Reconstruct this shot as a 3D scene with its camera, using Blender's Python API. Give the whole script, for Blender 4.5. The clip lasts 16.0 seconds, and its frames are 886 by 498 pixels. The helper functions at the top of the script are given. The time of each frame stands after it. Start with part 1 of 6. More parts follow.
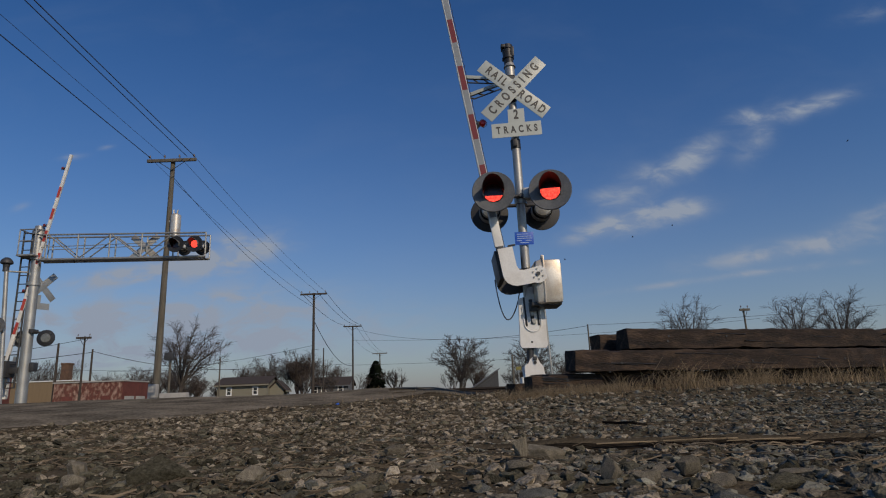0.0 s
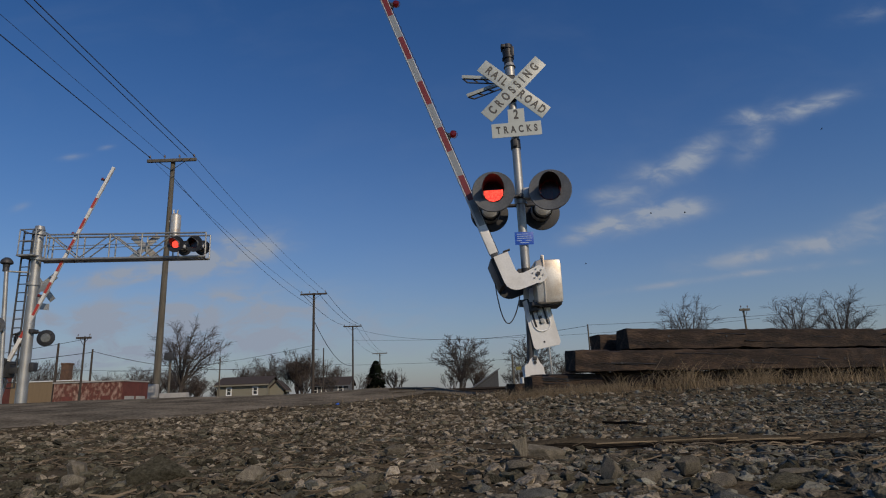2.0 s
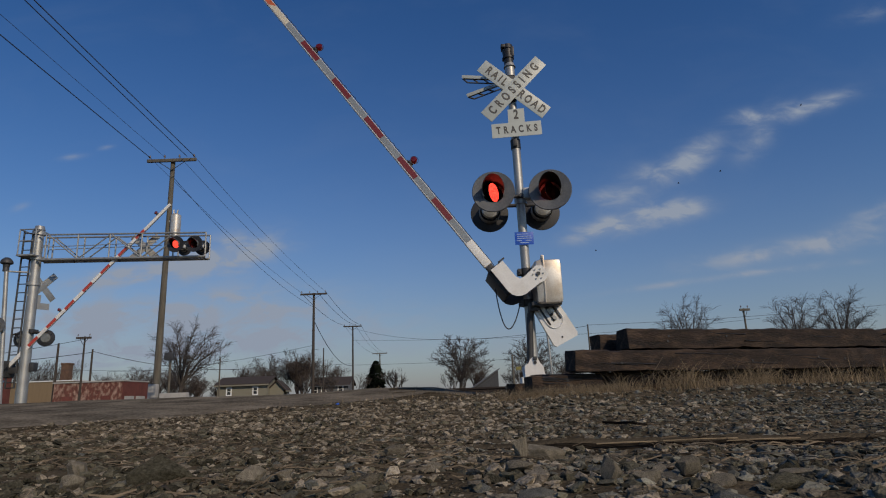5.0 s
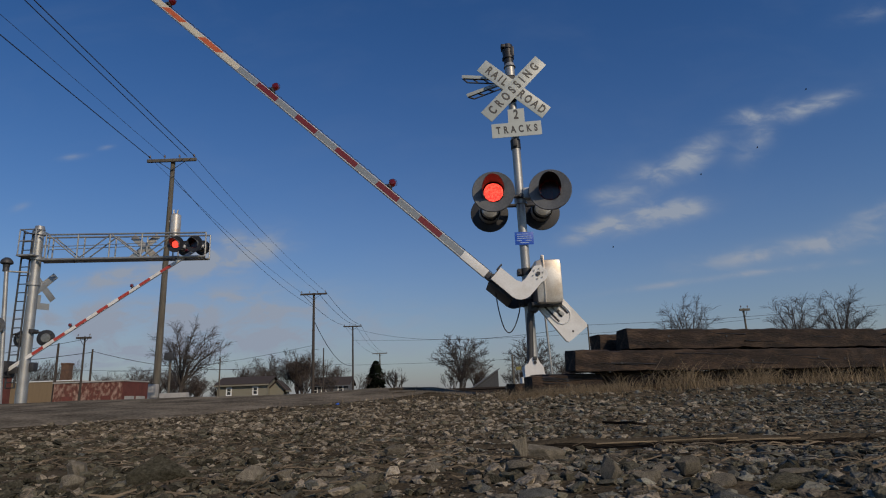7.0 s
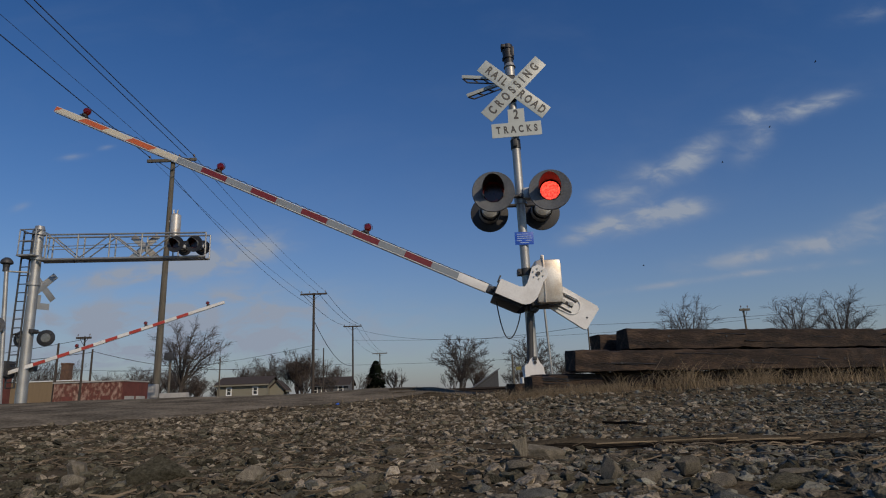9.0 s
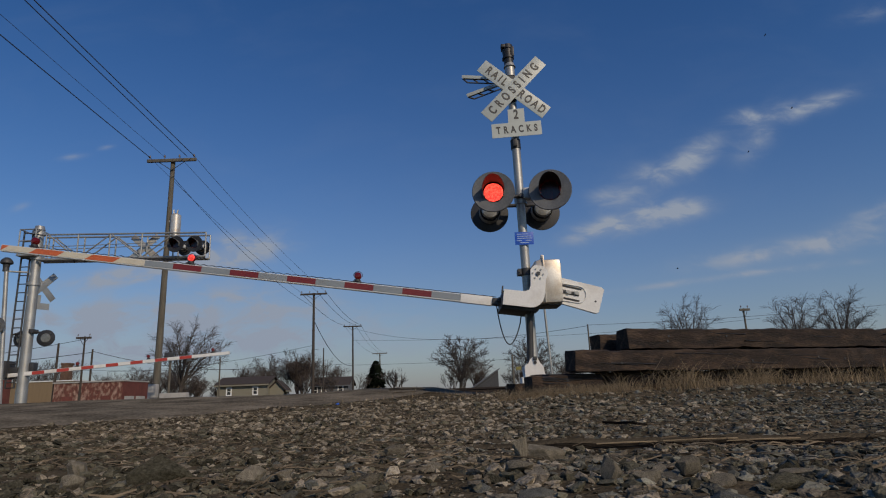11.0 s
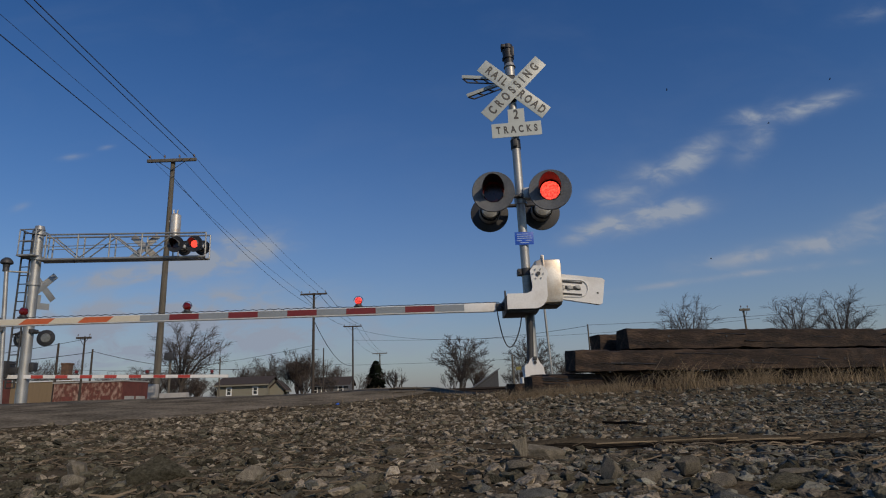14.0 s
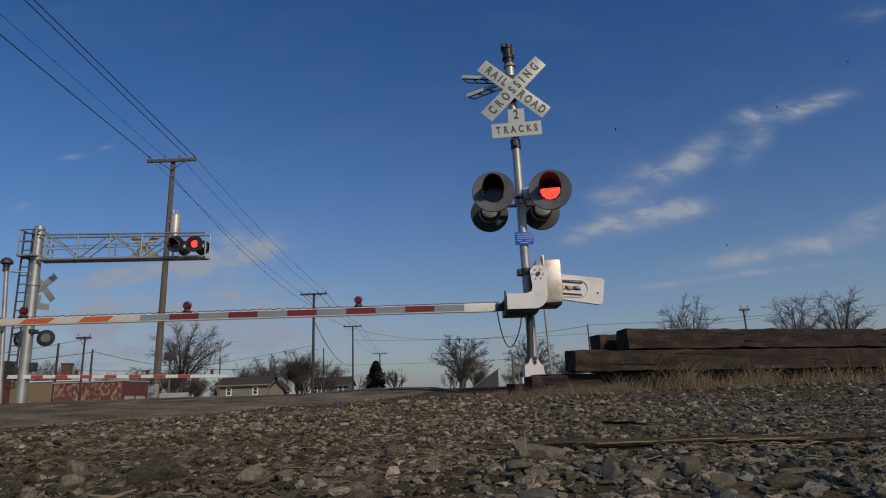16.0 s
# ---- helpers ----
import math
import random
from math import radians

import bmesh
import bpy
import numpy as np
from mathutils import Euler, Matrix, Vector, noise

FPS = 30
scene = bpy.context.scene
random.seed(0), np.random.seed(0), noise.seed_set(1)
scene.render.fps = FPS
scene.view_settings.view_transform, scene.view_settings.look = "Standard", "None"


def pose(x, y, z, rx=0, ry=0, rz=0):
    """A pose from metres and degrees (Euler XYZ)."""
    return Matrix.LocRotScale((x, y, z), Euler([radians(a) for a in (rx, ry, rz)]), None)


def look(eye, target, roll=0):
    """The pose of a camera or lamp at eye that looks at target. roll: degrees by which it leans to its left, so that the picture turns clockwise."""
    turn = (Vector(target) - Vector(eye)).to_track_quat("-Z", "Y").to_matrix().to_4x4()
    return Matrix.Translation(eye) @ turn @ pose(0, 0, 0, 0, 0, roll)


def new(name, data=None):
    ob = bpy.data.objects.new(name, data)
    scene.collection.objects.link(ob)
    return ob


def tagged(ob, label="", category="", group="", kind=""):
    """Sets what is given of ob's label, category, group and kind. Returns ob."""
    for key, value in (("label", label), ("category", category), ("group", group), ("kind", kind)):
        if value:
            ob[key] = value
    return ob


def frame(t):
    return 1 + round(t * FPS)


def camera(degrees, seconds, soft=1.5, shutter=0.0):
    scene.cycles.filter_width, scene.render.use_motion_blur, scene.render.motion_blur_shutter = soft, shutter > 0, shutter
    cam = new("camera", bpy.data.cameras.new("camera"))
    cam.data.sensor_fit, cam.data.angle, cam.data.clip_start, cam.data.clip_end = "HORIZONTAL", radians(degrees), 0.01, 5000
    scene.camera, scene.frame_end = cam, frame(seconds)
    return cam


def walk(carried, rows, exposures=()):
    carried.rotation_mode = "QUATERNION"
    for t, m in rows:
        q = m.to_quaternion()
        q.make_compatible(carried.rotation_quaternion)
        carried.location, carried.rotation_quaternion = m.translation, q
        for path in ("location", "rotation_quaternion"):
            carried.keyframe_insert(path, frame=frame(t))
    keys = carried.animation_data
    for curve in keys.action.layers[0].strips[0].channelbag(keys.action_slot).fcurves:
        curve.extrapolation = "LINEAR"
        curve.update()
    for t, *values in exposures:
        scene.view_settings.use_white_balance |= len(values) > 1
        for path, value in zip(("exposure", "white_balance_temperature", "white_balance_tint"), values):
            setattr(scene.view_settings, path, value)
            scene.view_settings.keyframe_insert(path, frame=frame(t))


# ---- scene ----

# ================= camera =================
cam = camera(71.95, 16.0, soft=1.12)
VIEW = look((0, 0, 0.2), (0, 10 * math.cos(radians(13.6)), 0.2 + 10 * math.sin(radians(13.6))), -2.2)
walk(cam, [(0.0, VIEW), (16.0, VIEW)], [(0.0, -0.55), (16.0, -0.55)])

# ================= sky and sun =================
SUN_ELEV, SUN_AZ = 32.0, 143.0      # degrees; azimuth clockwise from the road's direction
world = bpy.data.worlds.new("sky")
scene.world = world
world.use_nodes = True


def build_sky():
    nt = world.node_tree
    nt.nodes.clear()
    N, L = nt.nodes.new, nt.links.new

    def math_node(op, a, b=None, clamp=False):
        n = N("ShaderNodeMath")
        n.operation, n.use_clamp = op, clamp
        for i, v in enumerate((a, b)):
            if v is None:
                continue
            if isinstance(v, (int, float)):
                n.inputs[i].default_value = v
            else:
                L(v, n.inputs[i])
        return n.outputs[0]

    sky = N("ShaderNodeTexSky")
    sky.sky_type, sky.sun_disc = "NISHITA", False
    sky.sun_elevation, sky.sun_rotation = radians(SUN_ELEV), radians(SUN_AZ)
    sky.altitude, sky.air_density, sky.dust_density, sky.ozone_density = 200, 1.0, 0.3, 2.6
    co = N("ShaderNodeTexCoord").outputs["Generated"]
    sep = N("ShaderNodeSeparateXYZ")
    L(co, sep.inputs[0])
    ahead = math_node("MAXIMUM", sep.outputs[1], 0.05)
    u = math_node("DIVIDE", sep.outputs[0], ahead)
    v = math_node("DIVIDE", sep.outputs[2], ahead)
    comb = N("ShaderNodeCombineXYZ")
    L(u, comb.inputs[0]), L(math_node("MULTIPLY", v, 2.2), comb.inputs[1])

    def cloud_noise(scale, lo, hi, detail=6.0):
        n = N("ShaderNodeTexNoise")
        n.inputs["Scale"].default_value, n.inputs["Detail"].default_value, n.inputs["Roughness"].default_value = scale, detail, 0.55
        n.inputs["Distortion"].default_value = 0.4
        L(comb.outputs[0], n.inputs["Vector"])
        r = N("ShaderNodeMapRange")
        r.inputs["From Min"].default_value, r.inputs["From Max"].default_value = lo, hi
        r.interpolation_type = "SMOOTHSTEP"
        L(n.outputs["Fac"], r.inputs["Value"])
        return r.outputs["Result"]

    puffs, wisps = cloud_noise(15.0, 0.36, 0.72), cloud_noise(4.0, 0.46, 0.75)
    # cloud banks: centre (across, up), half width, half height, slope, strength
    banks = [(0.405, 0.306, 0.045, 0.018, 0.16, 0.85), (0.325, 0.291, 0.060, 0.018, 0.22, 0.85), (0.255, 0.276, 0.045, 0.014, 0.2, 0.85), (0.305, 0.330, 0.045, 0.020, 0.1, 0.40),
             (0.375, 0.372, 0.060, 0.020, 0.2, 0.50), (0.450, 0.408, 0.042, 0.024, 0.5, 0.58), (0.545, 0.474, 0.030, 0.014, 0.1, 0.48), (0.560, 0.440, 0.036, 0.030, 0.8, 0.46),
             (0.640, 0.484, 0.060, 0.016, 0.25, 0.50), (0.705, 0.500, 0.040, 0.012, 0.3, 0.32), (0.295, 0.344, 0.03, 0.012, 0.2, 0.2),
             (0.500, 0.221, 0.09, 0.014, 0.12, 0.32), (0.625, 0.235, 0.13, 0.016, 0.14, 0.60), (0.735, 0.283, 0.06, 0.016, 0.3, 0.42), (0.455, 0.187, 0.14, 0.005, 0.10, 0.60), (0.64, 0.200, 0.08, 0.005, 0.08, 0.22),
             (-0.350, 0.260, 0.065, 0.030, 0.15, 1.1), (-0.425, 0.242, 0.070, 0.018, 0.1, 0.85), (-0.535, 0.229, 0.085, 0.015, 0.1, 0.95), (-0.40, 0.178, 0.13, 0.020, 0.08, 0.60), (-0.62, 0.158, 0.15, 0.026, 0.02, 0.66),
             (-0.29, 0.158, 0.10, 0.018, 0.10, 0.62), (-0.31, 0.112, 0.16, 0.018, 0.03, 0.46), (-0.55, 0.098, 0.22, 0.020, 0.03, 0.52), (-0.645, 0.447, 0.020, 0.006, 0.1, 0.30), (-0.588, 0.462, 0.012, 0.004, 0.1, 0.26),
             (-0.727, 0.357, 0.014, 0.006, 0.3, 0.22), (-0.17, 0.142, 0.14, 0.014, 0.03, 0.2), (-0.46, 0.125, 0.30, 0.055, 0.0, 0.60), (0.12, 0.09, 0.30, 0.03, 0.0, 0.2), (0.80, 0.668, 0.05, 0.016, 0.2, 0.16)]
    total = None
    for cu, cv, wu, wv, slope, power in banks:
        du = math_node("SUBTRACT", u, cu)
        dv = math_node("SUBTRACT", math_node("SUBTRACT", v, cv - 0.012), math_node("MULTIPLY", du, slope))
        a, b = math_node("DIVIDE", du, wu), math_node("DIVIDE", dv, wv)
        d = math_node("ADD", math_node("MULTIPLY", a, a), math_node("MULTIPLY", b, b))
        m = math_node("MULTIPLY", math_node("EXPONENT", math_node("MULTIPLY", d, -1.0)), power)
        total = m if total is None else math_node("ADD", total, m)
    dens = math_node("MULTIPLY", total, math_node("ADD", math_node("MULTIPLY", puffs, 1.6), 0.42), True)
    dens = math_node("ADD", dens, math_node("MULTIPLY", wisps, 0.04), True)
    # pale haze towards the horizon
    haze = math_node("MULTIPLY", math_node("EXPONENT", math_node("MULTIPLY", math_node("ABSOLUTE", v), -5.6)), 0.92)
    air = N("ShaderNodeMix")
    air.data_type = "RGBA"
    air.inputs["B"].default_value = HAZE
    L(haze, air.inputs["Factor"])
    mix = N("ShaderNodeMix")
    mix.data_type = "RGBA"
    rich = N("ShaderNodeHueSaturation")
    rich.inputs["Saturation"].default_value, rich.inputs["Hue"].default_value, rich.inputs["Value"].default_value = 1.30, 0.510, 1.43
    L(sky.outputs[0], rich.inputs["Color"])
    L(rich.outputs[0], air.inputs["A"])
    L(dens, mix.inputs["Factor"]), L(air.outputs["Result"], mix.inputs["A"])
    mix.inputs["B"].default_value = CLOUD
    bg = N("ShaderNodeBackground")
    bg.inputs["Strength"].default_value = SKY
    L(mix.outputs["Result"], bg.inputs["Color"])
    L(bg.outputs[0], N("ShaderNodeOutputWorld").inputs["Surface"])


SKY, CLOUD, HAZE = 0.085, (4.6, 5.35, 6.7, 1), (3.12, 3.2, 3.92, 1)
build_sky()
sun = new("sun", bpy.data.lights.new("sun", "SUN"))
sun.data.energy, sun.data.angle, sun.data.color = 3.5, radians(0.6), (1.0, 0.83, 0.62)
_e, _a = radians(SUN_ELEV), radians(SUN_AZ)
SUN_DIR = Vector((math.sin(_a) * math.cos(_e), math.cos(_a) * math.cos(_e), math.sin(_e)))
sun.matrix_world = look(SUN_DIR * 50, (0, 0, 0))


# ================= materials =================
def material(name, color, rough=0.7, metal=0.0, vary=0.25, scale=6.0, grain=60.0, bump=0.15, dirt=None, dirt_amount=0.4, dirt_scale=2.5,
             stretch=(1, 1, 1), island=0.0, per_object=0.0, emit=None, emit_power=0.0, spec=0.5):
    """Base colour varied at two scales, with stains and fine relief."""
    m = bpy.data.materials.new(name)
    m.use_nodes = True
    nt = m.node_tree
    bsdf = nt.nodes["Principled BSDF"]
    N, L = nt.nodes.new, nt.links.new
    tc, mp = N("ShaderNodeTexCoord"), N("ShaderNodeMapping")
    mp.inputs["Scale"].default_value = stretch
    L(tc.outputs["Object"], mp.inputs["Vector"])

    def tex(s, detail=5.0):
        n = N("ShaderNodeTexNoise")
        n.inputs["Scale"].default_value, n.inputs["Detail"].default_value = s, detail
        L(mp.outputs[0], n.inputs["Vector"])
        return n.outputs["Fac"]

    big, fine = tex(scale), tex(grain, 3.0)
    add = N("ShaderNodeMath")
    add.operation = "ADD"
    L(big, add.inputs[0]), L(fine, add.inputs[1])
    rng = N("ShaderNodeMapRange")
    rng.inputs["From Min"].default_value, rng.inputs["From Max"].default_value = 0.65, 1.35
    rng.inputs["To Min"].default_value, rng.inputs["To Max"].default_value = 1 - vary, 1 + vary
    L(add.outputs[0], rng.inputs["Value"])
    value = rng.outputs["Result"]
    for amount, node, socket in ((island, "ShaderNodeNewGeometry", "Random Per Island"), (per_object, "ShaderNodeObjectInfo", "Random")):
        if amount:
            r2 = N("ShaderNodeMapRange")
            r2.inputs["To Min"].default_value, r2.inputs["To Max"].default_value = 1 - amount, 1 + amount
            L(N(node).outputs[socket], r2.inputs["Value"])
            mul = N("ShaderNodeMath")
            mul.operation = "MULTIPLY"
            L(value, mul.inputs[0]), L(r2.outputs["Result"], mul.inputs[1])
            value = mul.outputs[0]
    sc = N("ShaderNodeVectorMath")
    sc.operation = "SCALE"
    L(value, sc.inputs["Scale"])
    if dirt:
        mx = N("ShaderNodeMix")
        mx.data_type = "RGBA"
        st = N("ShaderNodeMapRange")
        st.inputs["From Min"].default_value, st.inputs["From Max"].default_value = 0.45, 0.7
        st.inputs["To Max"].default_value = dirt_amount
        L(tex(dirt_scale, 8.0), st.inputs["Value"]), L(st.outputs["Result"], mx.inputs["Factor"])
        mx.inputs["A"].default_value, mx.inputs["B"].default_value = (*color, 1), (*dirt, 1)
        L(mx.outputs["Result"], sc.inputs[0])
    else:
        sc.inputs[0].default_value = color
    L(sc.outputs[0], bsdf.inputs["Base Color"])
    bsdf.inputs["Roughness"].default_value, bsdf.inputs["Metallic"].default_value = rough, metal
    bsdf.inputs["Specular IOR Level"].default_value = spec
    if bump:
        b = N("ShaderNodeBump")
        b.inputs["Strength"].default_value, b.inputs["Distance"].default_value = bump, 0.01
        L(add.outputs[0], b.inputs["Height"]), L(b.outputs[0], bsdf.inputs["Normal"])
    if emit:
        bsdf.inputs["Emission Color"].default_value, bsdf.inputs["Emission Strength"].default_value = (*emit, 1), emit_power
        if emit_power > 1:
            glow = N("ShaderNodeMapRange")
            glow.inputs["From Min"].default_value, glow.inputs["From Max"].default_value = 0.8, 1.2
            glow.inputs["To Min"].default_value, glow.inputs["To Max"].default_value = emit_power * 0.3, emit_power * 1.6
            L(add.outputs[0], glow.inputs["Value"]), L(glow.outputs["Result"], bsdf.inputs["Emission Strength"])
    return m


M = {
    "dirt": material("gravel_soil", (0.080, 0.064, 0.042), 0.97, spec=0.0, vary=0.6, scale=3.0, grain=90, bump=0.9, dirt=(0.134, 0.108, 0.073), dirt_amount=0.7, dirt_scale=0.9),
    "stone": material("ballast_stone", (0.196, 0.168, 0.126), 0.95, spec=0.0, vary=0.6, scale=14, grain=140, bump=0.7, island=0.6, per_object=0.35, dirt=(0.104, 0.081, 0.056), dirt_amount=0.75, dirt_scale=9),
    "stone_blue": material("grey_stone", (0.146, 0.141, 0.114), 0.95, spec=0.0, vary=0.55, scale=14, grain=140, bump=0.7, island=0.6, per_object=0.35, dirt=(0.078, 0.073, 0.058), dirt_amount=0.6, dirt_scale=9),
    "asphalt": material("asphalt", (0.176, 0.150, 0.112), 0.97, spec=0.0, vary=0.7, scale=2.2, grain=30, bump=0.8, dirt=(0.088, 0.078, 0.062), dirt_amount=0.75, dirt_scale=1.3),
    "galv": material("galvanised_steel", (0.40, 0.40, 0.38), 0.5, 0.65, vary=0.22, scale=5, grain=40, bump=0.05, dirt=(0.25, 0.23, 0.20), dirt_amount=0.5),
    "alu": material("aluminium_paint", (0.62, 0.59, 0.53), 0.42, 0.5, vary=0.2, scale=4, grain=50, bump=0.05, dirt=(0.32, 0.235, 0.15), dirt_amount=0.75, dirt_scale=4),
    "white": material("white_paint", (0.76, 0.75, 0.72), 0.5, vary=0.08, scale=4, grain=40, bump=0.05, dirt=(0.40, 0.36, 0.30), dirt_amount=0.4, dirt_scale=4),
    "sign": material("sign_sheeting", (0.385, 0.42, 0.405), 0.45, vary=0.06, scale=3, grain=30, bump=0.0, dirt=(0.30, 0.315, 0.295), dirt_amount=0.4, dirt_scale=3),
    "black": material("black_paint", (0.018, 0.018, 0.02), 0.5, vary=0.3, scale=6, grain=40, bump=0.05),
    "matt_black": material("matt_black", (0.008, 0.008, 0.009), 0.9, bump=0.0, spec=0.1),
    "disc": material("lamp_black_paint", (0.105, 0.110, 0.116), 0.45, vary=0.3, scale=7, grain=40, bump=0.05, dirt=(0.11, 0.11, 0.11), dirt_amount=0.35),
    "hood": material("hood_grey", (0.12, 0.125, 0.13), 0.45, vary=0.2, scale=7, grain=40, bump=0.05),
    "steel_dark": material("dark_steel", (0.06, 0.06, 0.062), 0.55, 0.4, vary=0.3, scale=7, grain=50, bump=0.1),
    "blue": material("blue_sign", (0.012, 0.090, 0.50), 0.45, vary=0.1, bump=0.0),
    "paper": material("pale_bar", (0.34, 0.46, 0.68), 0.5, vary=0.05, bump=0.0),
    "gray_tape": material("grey_reflective_tape", (0.235, 0.26, 0.28), 0.4, vary=0.12, scale=5, grain=60, bump=0.03, dirt=(0.19, 0.20, 0.20)),
    "red_tape": material("red_reflective_tape", (0.165, 0.020, 0.020), 0.4, vary=0.15, scale=5, grain=60, bump=0.03),
    "cream_tape": material("cream_reflective_tape", (0.58, 0.53, 0.42), 0.45, vary=0.1, scale=5, grain=60, bump=0.03),
    "orange_tape": material("orange_reflective_tape", (0.52, 0.12, 0.04), 0.45, vary=0.15, scale=5, grain=60, bump=0.03),
    "led": material("lit_red_led", (0.5, 0.02, 0.02), 0.4, vary=0.3, scale=26, grain=70, bump=0.0, emit=(1.0, 0.075, 0.045), emit_power=2.1),
    "led_dark": material("unlit_lens", (0.030, 0.004, 0.004), 0.22, vary=0.2, scale=20, bump=0.0),
    "lamp_red": material("red_marker_lens", (0.085, 0.005, 0.005), 0.2, vary=0.1, scale=20, bump=0.0, emit=(1.0, 0.02, 0.015), emit_power=0.04),
    "glass_pale": material("clear_lens", (0.14, 0.145, 0.14), 0.2, vary=0.3, scale=14, bump=0.0),
    "creosote": material("creosoted_timber", (0.017, 0.0100, 0.0065), 0.9, vary=0.9, scale=5.0, grain=38, bump=1.0, stretch=(0.6, 2.0, 2.0), dirt=(0.058, 0.036, 0.022), dirt_amount=0.75, dirt_scale=9.0, per_object=0.2),
    "old_wood": material("weathered_pole_wood", (0.118, 0.106, 0.083), 0.9, vary=0.4, scale=3, grain=25, bump=0.4, stretch=(4, 4, 0.3), dirt=(0.07, 0.058, 0.045), dirt_amount=0.6),
    "dark_pole": material("dark_pole_wood", (0.055, 0.044, 0.035), 0.9, vary=0.4, scale=3, grain=25, bump=0.4, stretch=(4, 4, 0.3), dirt=(0.03, 0.025, 0.021), dirt_amount=0.6),
    # near-black so the plank's face reads as a furrow's shade; twigs share it
    "plank": material("furrow_shade_plank", (0.014, 0.011, 0.009), 0.97, spec=0.03, vary=0.7, scale=9, grain=70, bump=1.0, stretch=(0.6, 3, 3), dirt=(0.036, 0.030, 0.022), dirt_amount=0.6, dirt_scale=6),
    "wire": material("cable", (0.03, 0.03, 0.035), 0.6, bump=0.0),
    "porcelain": material("insulator", (0.12, 0.10, 0.10), 0.3, bump=0.0),
    "rust": material("rusty_rail", (0.024, 0.017, 0.014), 0.8, 0.2, vary=0.35, scale=8, grain=60, bump=0.3),
    "bark": material("bare_branches", (0.062, 0.051, 0.042), 0.95, vary=0.35, scale=2, grain=20, bump=0.3),
    "bark_far": material("distant_branches", (0.066, 0.056, 0.050), 0.95, vary=0.3, scale=1, grain=10, bump=0.0),
    "brush": material("brown_brush", (0.066, 0.051, 0.042), 0.95, vary=0.3, scale=1, grain=10, bump=0.0),
    "conifer": material("conifer_needles", (0.010, 0.014, 0.008), 0.95, vary=0.4, scale=2, grain=20, bump=0.0, island=0.4, spec=0.08),
    "litter": material("dead_plant_litter", (0.125, 0.098, 0.068), 0.95, spec=0.1, vary=0.3, scale=3, grain=30, bump=0.0, island=0.6),
    "straw": material("dry_grass", (0.225, 0.168, 0.100), 0.9, vary=0.2, scale=3, grain=30, bump=0.0, island=0.5),
    "siding": material("beige_siding", (0.205, 0.192, 0.145), 0.8, vary=0.08, scale=1, grain=12, bump=0.1, stretch=(0.2, 0.2, 6), dirt=(0.165, 0.152, 0.115)),
    "siding_grey": material("grey_siding", (0.115, 0.118, 0.122), 0.8, vary=0.1, scale=1, grain=12, bump=0.1, stretch=(0.2, 0.2, 6)),
    "siding_tan": material("tan_metal_wall", (0.215, 0.155, 0.088), 0.7, vary=0.12, scale=1, grain=8, bump=0.1, stretch=(4, 4, 0.2)),
    "shingle": material("dark_shingles", (0.050, 0.038, 0.031), 0.95, vary=0.3, scale=4, grain=25, bump=0.3),
    "brick": material("worn_red_brick", (0.125, 0.044, 0.032), 0.9, vary=0.45, scale=2.5, grain=10, bump=0.3, dirt=(0.36, 0.245, 0.19), dirt_amount=1.0, dirt_scale=2.2, stretch=(1.6, 1.6, 0.9)),
    "brown_brick": material("brown_brick", (0.115, 0.066, 0.042), 0.9, vary=0.35, scale=3, grain=12, bump=0.3),
    "tape_white": material("white_arm", (0.62, 0.63, 0.62), 0.45, vary=0.1, scale=4, grain=40, bump=0.02, dirt=(0.42, 0.42, 0.40), dirt_amount=0.5, dirt_scale=5),
    "big_stone": material("weathered_rock", (0.205, 0.180, 0.138), 0.95, spec=0.0, vary=0.5, scale=2.5, grain=22, bump=0.7, per_object=0.3, dirt=(0.105, 0.092, 0.068), dirt_amount=0.75, dirt_scale=1.6),
    "big_grey": material("grey_rock", (0.150, 0.148, 0.128), 0.95, spec=0.0, vary=0.5, scale=2.5, grain=22, bump=0.7, per_object=0.3, dirt=(0.085, 0.082, 0.066), dirt_amount=0.7, dirt_scale=1.6),
    "dark_stone": material("dark_ballast_stone", (0.096, 0.088, 0.063), 0.97, spec=0.0, vary=0.6, scale=12, grain=120, bump=0.8, island=0.5, per_object=0.35, dirt=(0.046, 0.043, 0.031), dirt_amount=0.8, dirt_scale=8),
    "hood_inside": material("hood_inside", (0.013, 0.010, 0.010), 0.55, bump=0.0, spec=0.5),
    "lamp_lit": material("lit_marker_lens", (0.4, 0.02, 0.015), 0.2, vary=0.2, scale=30, bump=0.0, emit=(1.0, 0.07, 0.05), emit_power=1.3),
    "brick_dark": material("dark_red_brick", (0.135, 0.042, 0.032), 0.9, vary=0.3, scale=1.2, grain=10, bump=0.3),
    "trim": material("white_trim", (0.72, 0.72, 0.70), 0.6, vary=0.06, bump=0.0),
    "pane": material("dark_pane", (0.03, 0.033, 0.038), 0.1, vary=0.1, bump=0.0),
    "concrete": material("concrete", (0.36, 0.345, 0.32), 0.9, vary=0.2, scale=5, grain=60, bump=0.3),
    "yellow": material("yellow_sign", (0.20, 0.175, 0.04), 0.6, vary=0.1, bump=0.0),
    "red_paint": material("faded_red_paint", (0.42, 0.055, 0.04), 0.5, vary=0.15, bump=0.0),
    "bird": material("dark_feathers", (0.02, 0.02, 0.022), 0.8, bump=0.0),
}


